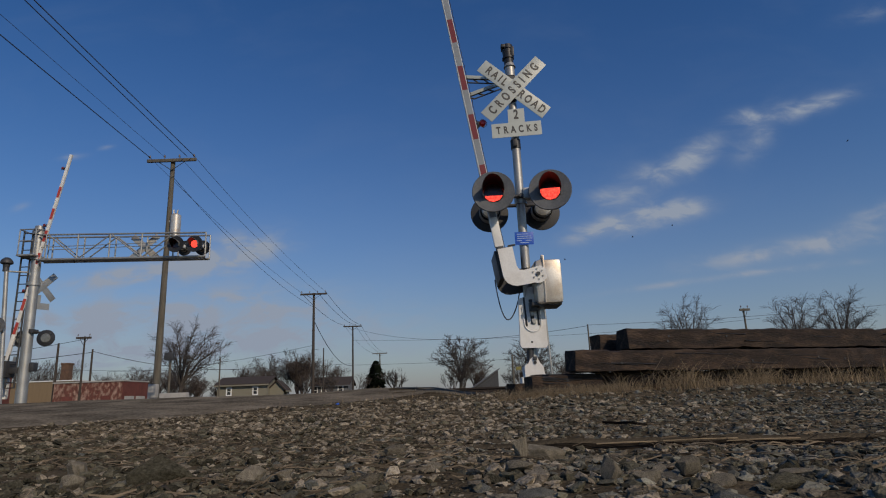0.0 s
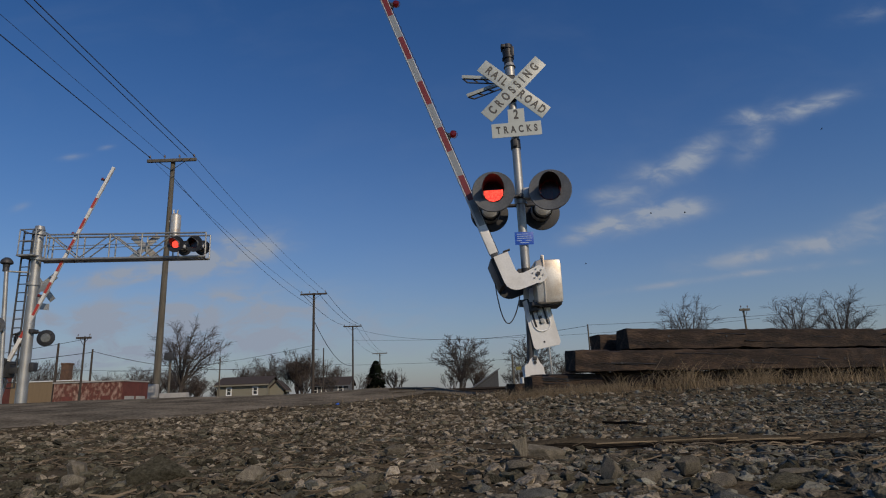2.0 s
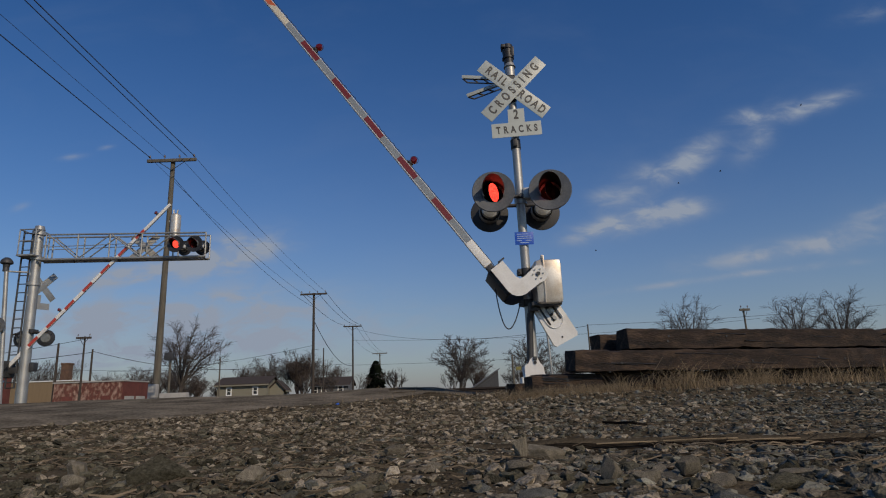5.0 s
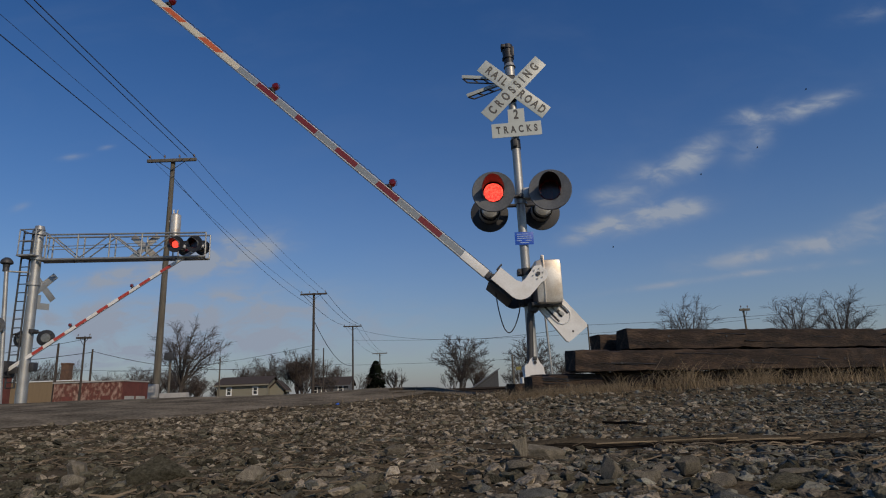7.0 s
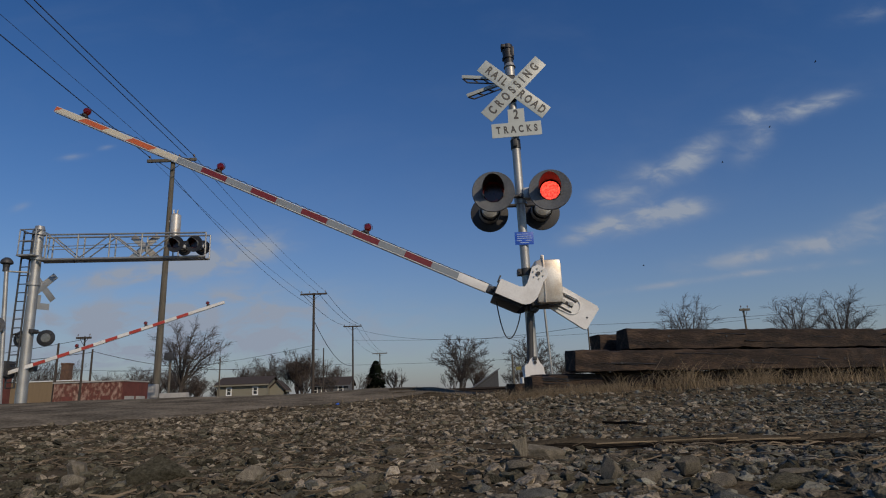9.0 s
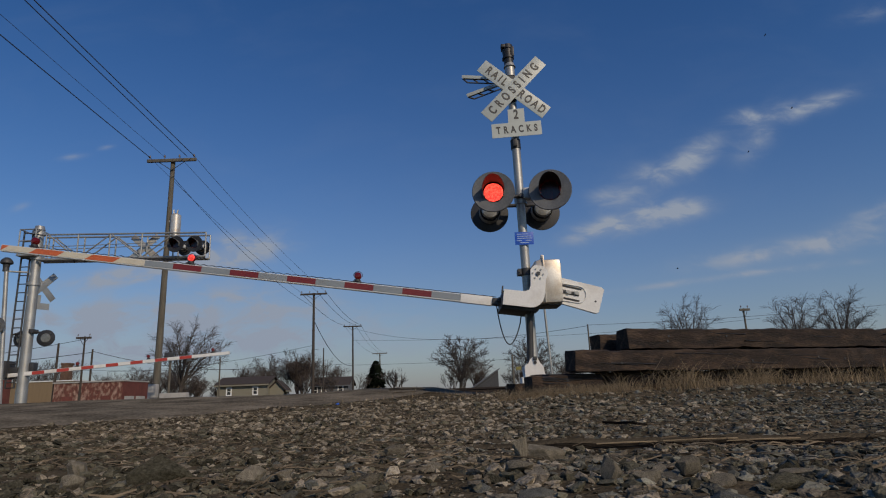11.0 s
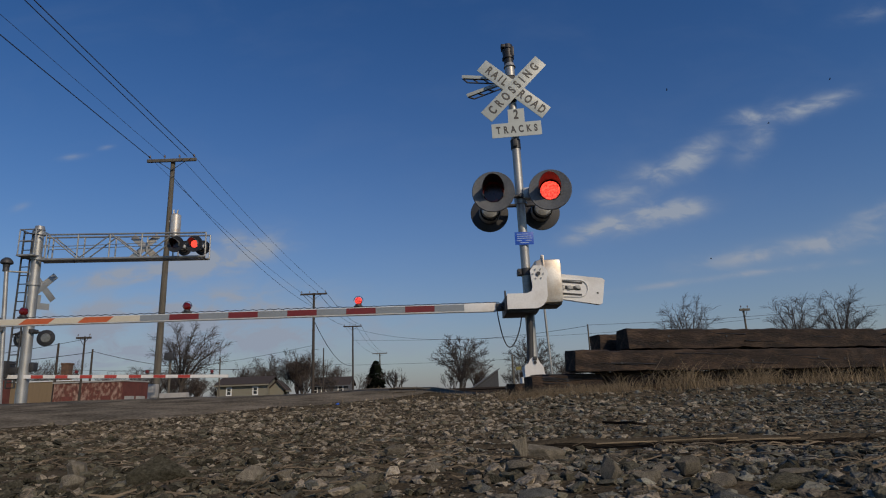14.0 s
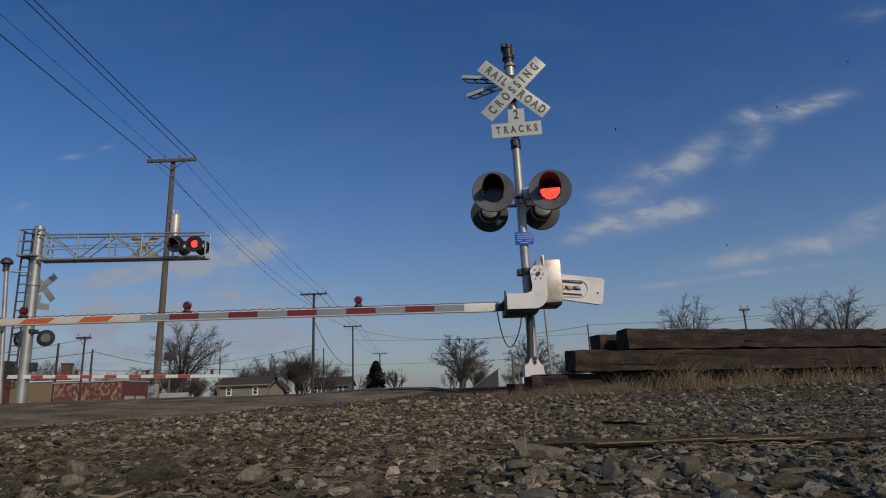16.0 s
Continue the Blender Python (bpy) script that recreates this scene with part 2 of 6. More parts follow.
# ================= mesh helpers =================
def finish(name, bm, mat, parent=None, label="", smooth=True):
    me = bpy.data.meshes.new(name)
    bm.normal_update()
    bm.to_mesh(me)
    bm.free()
    for m in (mat if isinstance(mat, (list, tuple)) else [mat]):
        me.materials.append(M[m])
    if smooth:
        me.polygons.foreach_set("use_smooth", [True] * len(me.polygons))
        me.set_sharp_from_angle(angle=radians(38))
    ob = new(name, me)
    ob.parent = parent
    if label:
        ob["label"] = label
    return ob


def part(name, bm, mat, parent, label=""):
    return finish(name, bm, mat, parent, label)


def thing(name, m, label, category, group="", kind=""):
    ob = new(name)
    ob.matrix_basis = m
    return tagged(ob, label, category, group, kind)


def box(bm, c, s, m=None, bevel=0.0):
    r = bmesh.ops.create_cube(bm, size=1.0)
    t = (m or Matrix()) @ Matrix.Translation(c) @ Matrix.Diagonal((*s, 1))
    bmesh.ops.transform(bm, matrix=t, verts=r["verts"])
    if bevel:
        edges = list({e for v in r["verts"] for e in v.link_edges})
        bmesh.ops.bevel(bm, geom=edges, offset=bevel, segments=2, profile=0.6, affect="EDGES")
    return bm


def rod(bm, p0, p1, r0, r1=None, seg=12, caps=True):
    p0, p1 = Vector(p0), Vector(p1)
    r1 = r0 if r1 is None else r1
    d = p1 - p0
    q = d.to_track_quat("Z", "Y").to_matrix().to_4x4()
    r = bmesh.ops.create_cone(bm, cap_ends=caps, cap_tris=False, segments=seg, radius1=r0, radius2=r1, depth=d.length)
    bmesh.ops.transform(bm, matrix=Matrix.Translation((p0 + p1) / 2) @ q, verts=r["verts"])
    return bm


def tube(bm, pts, r, seg=8):
    for a, b in zip(pts, pts[1:]):
        rod(bm, a, b, r, seg=seg, caps=True)
    return bm


def plate(bm, outline, y0, y1, mat_index=0):
    """An outline in x and z, given thickness from y0 to y1."""
    f = [bm.verts.new((x, y0, z)) for x, z in outline]
    b = [bm.verts.new((x, y1, z)) for x, z in outline]
    faces = [bm.faces.new(f), bm.faces.new(b[::-1])]
    n = len(f)
    for i in range(n):
        faces.append(bm.faces.new((f[i], b[i], b[(i + 1) % n], f[(i + 1) % n])))
    for fc in faces:
        fc.material_index = mat_index
    bmesh.ops.recalc_face_normals(bm, faces=faces)
    return bm


def lathe(bm, profile, seg=24, m=None):
    """Turns (radius, along -y) pairs round the y axis: front is towards -y."""
    rings = []
    for r, y in profile:
        if r < 1e-5:
            rings.append([bm.verts.new((0, y, 0))])
        else:
            rings.append([bm.verts.new((r * math.cos(k * math.tau / seg), y, r * math.sin(k * math.tau / seg))) for k in range(seg)])
    made = [v for ring in rings for v in ring]
    for a, b in zip(rings, rings[1:]):
        for k in range(seg):
            vs = [a[k % len(a)], a[(k + 1) % len(a)], b[(k + 1) % len(b)], b[k % len(b)]]
            vs = [v for i, v in enumerate(vs) if v not in vs[:i]]
            if len(vs) > 2:
                bm.faces.new(vs)
    if m:
        bmesh.ops.transform(bm, matrix=m, verts=made)
    bmesh.ops.recalc_face_normals(bm, faces=bm.faces[:])
    return bm


def writing(text, size, parent, m, mat="black", name="lettering", depth=0.002, space=1.0):
    """Raised letters in the built-in font, facing -y, as a mesh."""
    cu = bpy.data.curves.new(name, "FONT")
    cu.body, cu.size, cu.align_x, cu.align_y, cu.extrude, cu.space_character = text, size, "CENTER", "CENTER", depth, space
    cu.offset = size * 0.032
    tmp = new(name, cu)
    deps = bpy.context.evaluated_depsgraph_get()
    me = bpy.data.meshes.new_from_object(tmp.evaluated_get(deps))
    bpy.data.objects.remove(tmp)
    me.materials.clear()
    me.materials.append(M[mat])
    ob = new(name, me)
    ob.parent, ob.matrix_basis = parent, m @ pose(0, 0, 0, 90) @ Matrix.Diagonal((0.74, 1.06, 1, 1))
    return ob


# ================= ground, road, tracks =================
def smooth(a, b, x):
    t = min(1.0, max(0.0, (x - a) / (b - a)))
    return t * t * (3 - 2 * t)


def road_edge(y):
    """Where the asphalt ends towards the gravel."""
    return -4.3 + 0.9 * smooth(3, 5.4, y) + 3.5 * smooth(5.0, 9.0, y) + 0.7 * smooth(8.2, 9.8, y) - 2.85 * smooth(18, 26, y)


def height(x, y):
    far = 1 - smooth(19.5, 30, y)
    z = 0.215 * smooth(2.0, 10.0, y) * far + 0.085 * smooth(0.45, -0.35, x) * smooth(8.0, 11.0, y) * far
    if y < 12:
        z += 0.022 * noise.noise((x * 0.9, y * 0.9, 0.3)) + 0.013 * noise.noise((x * 2.6, y * 2.6, 5.3)) + 0.005 * noise.noise((x * 7.0, y * 7.0, 1.3))
    z += 0.085 * math.exp(-((x + 0.75) / 0.9) ** 2) * smooth(8.4, 10.2, y) * (1 - smooth(10.7, 12.0, y))
    # the timber yard stands a little higher
    z += 0.05 * smooth(0.2, 1.2, x) * smooth(5.4, 6.6, y) * (1 - smooth(9, 11, y)) * (1 - smooth(3, 7, x))
    return z


def sheet(name, xs, ys, zfun, mat):
    bm = bmesh.new()
    grid = [[bm.verts.new((x, y, zfun(x, y))) for x in xs] for y in ys]
    for j in range(len(ys) - 1):
        for i in range(len(xs) - 1):
            bm.faces.new((grid[j][i], grid[j][i + 1], grid[j + 1][i + 1], grid[j + 1][i]))
    return finish(name, bm, mat)


def spaced(stops):
    out = []
    for a, b, n in stops:
        out += [a + (b - a) * i / n for i in range(n)]
    return out + [stops[-1][1]]


XS = spaced([(-2500, -200, 8), (-200, -30, 12), (-30, -8, 22), (-8, 8, 110), (8, 30, 22), (30, 200, 12), (200, 2500, 8)])
YS = spaced([(-400, -20, 8), (-20, -1, 12), (-1, 12, 110), (12, 30, 36), (30, 150, 14), (150, 4000, 12)])
ground = tagged(sheet("ground", XS, YS, height, "dirt"), "grey-brown gravelly soil with scattered ballast and dry grass", "ground", kind="structure")


def build_road():
    bm = bmesh.new()
    rows = []
    for j in range(150):
        y = -30 + 0.5 * j if j < 110 else 25 + (j - 109) ** 1.75
        e = road_edge(y) + 0.22 * noise.noise((0.0, y * 0.8, 2.0)) + 0.09 * noise.noise((1.0, y * 3.5, 2.0))
        cols = [-13.2 + (e + 13.2) * (i / 14) for i in range(15)]
        rows.append([bm.verts.new((x, y, height(x, y) + (0.03 if i < 13 else (0.012 if i == 13 else -0.02)) + 0.03 * math.sin(max(0, min(1, (x + 13.2) / 12)) * math.pi))) for i, x in enumerate(cols)])
    for a, b in zip(rows, rows[1:]):
        for i in range(14):
            bm.faces.new((a[i], a[i + 1], b[i + 1], b[i]))
    return tagged(finish("road", bm, "asphalt"), "worn grey asphalt road rising over the railway crossing", "road", kind="structure")


road = build_road()


def railway_track(y):
    z = 0.345
    t = thing("railway_track", pose(0, y, z), "rusty steel rails on dark timber sleepers", "railway track", "parallel railway tracks")
    for dy in (-0.76, 0.76):
        bm = bmesh.new()
        prof = [(-0.07, -0.17), (0.07, -0.17), (0.07, -0.155), (0.012, -0.14), (0.012, -0.045), (0.036, -0.03), (0.036, 0.0), (-0.036, 0.0), (-0.036, -0.03), (-0.012, -0.045), (-0.012, -0.14), (-0.07, -0.155)]
        a = [bm.verts.new((-60, dy + p, q)) for p, q in prof]
        b = [bm.verts.new((60, dy + p, q)) for p, q in prof]
        for i in range(12):
            bm.faces.new((a[i], a[(i + 1) % 12], b[(i + 1) % 12], b[i]))
        bmesh.ops.recalc_face_normals(bm, faces=bm.faces[:])
        part("rail", bm, "rust", t)
    bm = bmesh.new()
    box(bm, (0, 0, -0.25), (0.23, 2.6, 0.17), bevel=0.01)
    me = part("sleeper", bm, "creosote", t).data
    for k in range(1, 70):
        s = new("sleeper", me)
        s.parent, s.location = t, (0.0 + 0.53 * ((k + 1) // 2) * (1 if k % 2 else -1), 0, 0)
    return t


railway_track(12.4), railway_track(16.8)


# ================= flashing lights =================
def flashing_light(parent, loc, yaw, r=0.30, paint="disc", always=False, blink=None):
    """Round background with hood, housing and a turning lamp disc whose one face is lit."""
    s = r / 0.30
    bm = bmesh.new()
    lathe(bm, [(0.155 * s, -0.01), (r * 0.97, -0.03 * s), (r, -0.015 * s), (r * 0.985, 0.0), (0.17 * s, 0.012), (0.165 * s, 0.012)], 40)
    head = part("flashing_light", bm, paint, parent, "round dark lamp background with a hood")
    head.matrix_basis = pose(*loc, 0, 0, yaw)
    bm = bmesh.new()     # visor, longest at the top
    seg, rings = 36, []
    for k in range(seg + 1):
        a = math.pi * (-0.18) + math.pi * 1.36 * k / seg
        ln = (0.10 + 0.25 * max(0, math.sin(a)) ** 0.8) * s
        rings.append([bm.verts.new((rr * s * math.cos(a), yy, rr * s * math.sin(a))) for rr, yy in ((0.160, -0.01), (0.156, -ln), (0.150, -ln), (0.152, -0.01))])
    for a, b in zip(rings, rings[1:]):
        for i in range(3):
            bm.faces.new((a[i], b[i], b[i + 1], a[i + 1])).material_index = 1 if i == 2 else 0
    part("hood", bm, ["hood", "hood_inside"], head, "grey visor over the lens")
    bm = bmesh.new()
    lathe(bm, [(0.168 * s, 0.0), (0.17 * s, 0.10 * s), (0.12 * s, 0.21 * s), (0.05 * s, 0.24 * s), (0, 0.24 * s)], 28)
    part("housing", bm, "galv", head, "grey lamp housing")
    # black cup added to swallow red spill from the lens's turned-back lit face
    bm = bmesh.new()
    lathe(bm, [(0.158 * s, -0.008), (0.158 * s, 0.17 * s), (0.0, 0.18 * s)], 28)
    part("glow_absorber", bm, "matt_black", head)
    rr = 0.136 * s
    cuts = (-1.0, -0.36, 0.24, 1.0)
    for row in range(3):     # three banks of diodes, each with a lit and an unlit face
        bm = bmesh.new()
        z0, z1 = rr * cuts[row], rr * cuts[row + 1]
        zs = [z0 + (z1 - z0) * k / 8 for k in range(9)]
        half = [math.sqrt(max(0.0, rr * rr - z * z)) for z in zs]
        edge = [(w, z) for w, z in zip(half, zs)] + [(-w, z) for w, z in reversed(list(zip(half, zs)))]
        edge = [p for k, p in enumerate(edge) if k == 0 or math.hypot(p[0] - edge[k - 1][0], p[1] - edge[k - 1][1]) > 1e-5]
        f = [bm.verts.new((x, -0.006, z)) for x, z in edge]
        b = [bm.verts.new((x, 0.006, z)) for x, z in edge]
        bm.faces.new(f).material_index = 0
        bm.faces.new(b[::-1]).material_index = 1
        for k in range(len(f)):
            bm.faces.new((f[k], f[(k + 1) % len(f)], b[(k + 1) % len(f)], b[k])).material_index = 1
        for k in range(9):
            pz = (k - 4) * 0.028 * s
            if not z0 + 0.006 * s < pz < z1 - 0.006 * s:
                continue
            for j in range(-4, 5):
                px = (j + 0.5 * (k % 2) - 0.25) * 0.029 * s
                if math.hypot(px, pz) < rr * 0.9:
                    box(bm, (px, -0.008, pz), (0.014 * s, 0.006, 0.014 * s))
        bmesh.ops.recalc_face_normals(bm, faces=bm.faces[:])
        lens = part("lens", bm, ["led", "led_dark"], head, "red signal lens, lit on one face")
        lens.location = (0, 0.02, 0)
        if blink is not None:
            spans = sorted((q[0], q[1]) for q in blink if len(q) < 3 or q[2] > row)
            joined = []
            for a, b2 in spans:
                if joined and a - joined[-1][1] < 0.11:
                    joined[-1] = (joined[-1][0], b2)
                else:
                    joined.append((a, b2))
            BLINKS.append((lens, joined))
        elif not always:
            lens.matrix_basis = pose(0, 0.02, 0, 0, 0, 180)
    return head


BLINKS = []
MOVES = []
MARKER_BLINKS = []
MARKER_IN = [(11.2, 11.65), (12.25, 12.9), (13.45, 14.1)]
MARKER_MID = [(10.6, 11.2), (11.7, 12.25), (12.9, 13.45), (14.12, 14.7)]
# stretches of time, in seconds, in which each lamp shows its lit face
# a third number says how many of the three banks are lit, from the lowest up
NEAR_R = [(0, 0.24, 2), (0.24, 0.53), (1.22, 1.85, 2), (2.35, 2.75, 1), (5.0, 5.6), (6.2, 6.72), (7.38, 7.92), (8.68, 9.3), (9.95, 10.6), (11.2, 11.6), (12.25, 12.83), (13.3, 14.2), (14.8, 15.25), (15.75, 17, 2)]
NEAR_L = [(0, 0.25, 1), (0.6, 1.22), (1.88, 2.3, 2), (4.4, 5.0), (5.6, 6.2), (6.75, 7.33), (7.92, 8.65), (9.3, 9.95), (10.6, 11.2), (11.58, 12.22), (12.85, 13.3), (14.2, 14.78), (15.3, 15.75)]
FAR_R = [(0, 0.75), (1.25, 1.75), (2.25, 3.25), (3.75, 4.4), (5, 5.6), (6.2, 6.75), (7.3, 7.75), (12.28, 12.75), (13.25, 14.25), (14.75, 15.25), (15.75, 17)]
FAR_L = [(0.75, 1.25), (1.75, 2.25), (3.25, 3.75), (4.4, 5), (5.6, 6.2), (6.75, 7.3), (11.65, 12.25), (12.78, 13.25), (14.25, 14.75), (15.25, 15.75)]


def gate_angle_rows(pivot, pairs, sign):
    return [(t, pose(*pivot, 0, sign * a, 0)) for t, a in pairs]


# ================= near crossing signal with gate =================
def blade(parent, base, angle, y, text, mat="sign", size=0.172, space=1.0, narrow=(1, 1)):
    """One blade of a crossbuck, turned by angle in the sign's own plane base."""
    bm = bmesh.new()
    box(bm, (0, 0, 0), (1.22 * narrow[0], 0.008, 0.228 * narrow[1]), bevel=0.003)
    b = part("sign_blade", bm, mat, parent, "white sign blade with black letters" if text else "bare back of a sign blade")
    b.matrix_basis = base @ pose(0, y, 0, 0, -angle, 0)
    for word, x in text:
        writing(word, size, b, pose(x, -0.0055, 0), space=space)
    return b


def crossing_signal():
    g = height(1.16, 8.45)
    t = thing("crossing_signal", pose(1.16, 8.45, g), "silver railroad crossing signal mast with crossbuck, red lights and gate", "crossing signal")
    o = lambda x, y, z: (x - 1.16, y - 8.45, z - g)
    bm = bmesh.new()
    rod(bm, o(1.175, 8.45, g + 0.12), o(1.125, 8.45, 5.02), 0.067, 0.060, 24)
    part("mast", bm, "galv", t, "galvanised steel mast")
    bm = bmesh.new()     # cast foot with flared sides
    foot = [(-0.125, 0.0), (0.20, 0.0), (0.20, 0.12), (0.135, 0.20), (0.125, 0.29), (0.085, 0.335), (0.055, 0.395), (0.02, 0.415), (-0.02, 0.415), (-0.055, 0.385), (-0.075, 0.335), (-0.115, 0.32), (-0.13, 0.29)]
    for y0 in (-0.14, 0.115):
        plate(bm, foot[::-1], y0, y0 + 0.025)
    box(bm, (0.01, 0, 0.09), (0.36, 0.23, 0.14), bevel=0.01)
    rod(bm, (0.01, 0, 0.1), (0.01, 0, 0.33), 0.085, 0.075, 20)
    box(bm, (0.26, 0, 0.05), (0.2, 0.26, 0.07), bevel=0.01)
    part("mast_foot", bm, "white", t, "white-painted cast mast foot")
    for x in (-0.11, 0.13):
        bm = bmesh.new()
        rod(bm, (x, -0.165, 0.09), (x, -0.135, 0.09), 0.016, seg=6)
        part("bolt", bm, "steel_dark", t)
    bm = bmesh.new()
    rod(bm, (0.015, -0.155, 0.345), (0.015, -0.135, 0.345), 0.022, seg=6)
    box(bm, (0.015, -0.15, 0.40), (0.05, 0.03, 0.05), bevel=0.006)
    part("bolt", bm, "steel_dark", t)
    # bell and cap at the top
    bm = bmesh.new()
    rod(bm, o(1.127, 8.45, 4.90), o(1.125, 8.45, 5.09), 0.075, 0.072, 20)
    rod(bm, o(1.126, 8.45, 5.06), o(1.125, 8.45, 5.15), 0.092, 0.06, 20)
    part("mast_cap", bm, "galv", t)
    bm = bmesh.new()
    rod(bm, o(1.12, 8.45, 5.12), o(1.108, 8.45, 5.38), 0.072, 0.085, 18)
    rod(bm, o(1.113, 8.45, 5.20), o(1.112, 8.45, 5.225), 0.092, seg=18)
    rod(bm, o(1.106, 8.45, 5.36), o(1.105, 8.45, 5.43), 0.096, 0.085, 18)
    box(bm, o(1.175, 8.42, 5.30), (0.05, 0.10, 0.16), bevel=0.008)
    box(bm, o(1.035, 8.40, 5.395), (0.06, 0.08, 0.05), bevel=0.008)
    part("bell", bm, "black", t, "dark warning bell on the mast top")
    # crossbuck
    cb = pose(*o(1.15, 8.33, 4.635), 0, 0, 4)
    blade(t, cb, -40.0, -0.004, [("RAIL", -0.325), ("ROAD", 0.335)], space=1.55)
    blade(t, cb, 46.5, -0.018, [("CROSSING", 0.0)], space=2.02, narrow=(1.05, 0.95))
    bm = bmesh.new()
    plate(bm, [(-0.37, -0.415), (0.37, -0.36), (0.365, -0.14), (0.125, -0.158), (0.125, 0.06), (-0.12, 0.04), (-0.12, -0.175), (-0.375, -0.195)][::-1], -0.004, 0.004)
    sg = part("tracks_sign", bm, "sign", t, "white inverted-T sign reading 2 TRACKS")
    sg.matrix_basis = pose(*o(1.155, 8.33, 4.26), 0, 0, 3)
    writing("2", 0.19, sg, pose(0.0, -0.0055, -0.045))
    writing("TRACKS", 0.142, sg, pose(0.0, -0.0055, -0.278, 0, -4.2, 0), space=1.85)
    for z in (4.83, 4.52, 4.10):
        bm = bmesh.new()
        rod(bm, o(1.13, 8.385, z), o(1.13, 8.515, z), 0.072, seg=20)
        box(bm, o(1.13, 8.36, z), (0.10, 0.04, 0.05))
        part("sign_clamp", bm, "steel_dark", t)
    # black sleeve and block under the sign, added as its shadow on the mast
    bm = bmesh.new()
    rod(bm, o(1.138, 8.45, 3.72), o(1.135, 8.45, 3.86), 0.074, seg=20)
    box(bm, o(1.12, 8.37, 3.80), (0.06, 0.03, 0.12), bevel=0.006)
    part("sign_shadow_band", bm, "black", t, "black band standing in for the sign's shadow on the mast")
    # crossbuck for the other side, turned away
    for dx, dz, a in ((-0.10, 0.20, -5), (-0.06, 0.05, 20)):
        back = blade(t, pose(*o(0.93 + dx, 8.80, 4.90 + dz)), a, 0.0, [], narrow=(0.70, 0.24))
        bm = bmesh.new()
        for z in (-0.020, -0.085):
            rod(bm, (-0.41 if z > -0.05 else -0.33, 0.03, z), (0.42, 0.03, z), 0.011)
        for k in range(5):
            rod(bm, (-0.41 + 0.17 * k, 0.03, -0.020), (-0.33 + 0.17 * k, 0.03, -0.085), 0.013)
        part("blade_stiffener", bm, "steel_dark", back, "dark steel bracing behind the sign blade")
    bm = bmesh.new()
    rod(bm, o(1.13, 8.47, 4.84), o(1.03, 8.80, 4.86), 0.02)
    part("sign_bracket", bm, "galv", t)
    # lamps
    bm = bmesh.new()
    rod(bm, o(0.78, 8.36, 2.96), o(1.50, 8.36, 2.96), 0.028, seg=16)
    rod(bm, o(0.70, 8.80, 2.96), o(1.50, 8.80, 2.96), 0.028, seg=16)
    rod(bm, o(1.15, 8.30, 2.96), o(1.15, 8.84, 2.96), 0.03, seg=14)
    part("lamp_crossarm", bm, "steel_dark", t)
    bm = bmesh.new()
    rod(bm, o(1.152, 8.45, 2.86), o(1.15, 8.45, 3.06), 0.09, seg=20)
    box(bm, o(1.24, 8.40, 3.0), (0.12, 0.14, 0.16), bevel=0.01)
    part("lamp_bracket", bm, "galv", t)
    for x, turned, b in ((0.735, -5, NEAR_L), (1.530, -10, NEAR_R)):
        flashing_light(t, o(x, 8.12, 2.955), turned, blink=b)
    for x in (0.735, 1.525):
        flashing_light(t, o(x, 8.98, 2.90), 180, r=0.29, paint="black")
    # blue notice with bars for its small print
    bm = bmesh.new()
    box(bm, o(1.155, 8.37, 2.335), (0.265, 0.006, 0.185), bevel=0.003)
    s = part("blue_notice", bm, "blue", t, "blue emergency notice plate with small white print")
    for x, z, w in ((-0.02, 0.062, 0.16), (0.0, 0.030, 0.2), (0.005, 0.0, 0.21), (-0.07, -0.034, 0.07), (0.06, -0.034, 0.08), (0, -0.064, 0.12)):
        bm = bmesh.new()
        box(bm, (0, 0, 0), (w, 0.002, 0.009))
        part("print_bar", bm, "paper", s).location = (1.155 - 1.16 + x, 8.37 - 8.45 - 0.005, 2.335 - g + z)
    # gate mechanism
    bm = bmesh.new()
    box(bm, o(1.40, 8.26, 1.65), (0.36, 0.50, 0.60), bevel=0.065)
    mech = part("gate_mechanism", bm, "alu", t, "weathered aluminium gate mechanism box")
    bm = bmesh.new()
    box(bm, o(1.335, 8.26, 1.675), (0.022, 0.53, 0.64), bevel=0.006)
    box(bm, o(1.335, 8.10, 1.995), (0.03, 0.05, 0.05), bevel=0.006)
    part("cover_flange", bm, "alu", mech)
    bm = bmesh.new()
    box(bm, o(1.36, 8.30, 1.36), (0.40, 0.42, 0.05), bevel=0.01)
    box(bm, o(1.20, 8.34, 1.34), (0.12, 0.3, 0.12), bevel=0.01)
    part("mechanism_base", bm, "steel_dark", mech)
    for z in (1.86, 1.42):
        bm = bmesh.new()
        rod(bm, o(1.162, 8.45, z - 0.05), o(1.162, 8.45, z + 0.05), 0.085, seg=20)
        rod(bm, o(1.05, 8.33, z), o(1.05, 8.55, z), 0.018, seg=8)
        box(bm, o(1.06, 8.45, z), (0.05, 0.16, 0.08))
        part("mast_clamp", bm, "steel_dark", t)
    bm = bmesh.new()
    rod(bm, o(1.25, 7.98, 1.742), o(1.25, 8.75, 1.742), 0.04, seg=16)
    part("drive_shaft", bm, "steel_dark", mech)
    bm = bmesh.new()     # conduit running down beside the mast
    tube(bm, [o(1.19, 8.30, 1.34), o(1.15, 8.33, 1.22), o(1.12, 8.36, 0.62), o(1.13, 8.37, g + 0.1)], 0.045, 12)
    part("conduit", bm, "steel_dark", t, "black conduit strapped to the mast")
    bm = bmesh.new()     # hanging cable loop
    pts = []
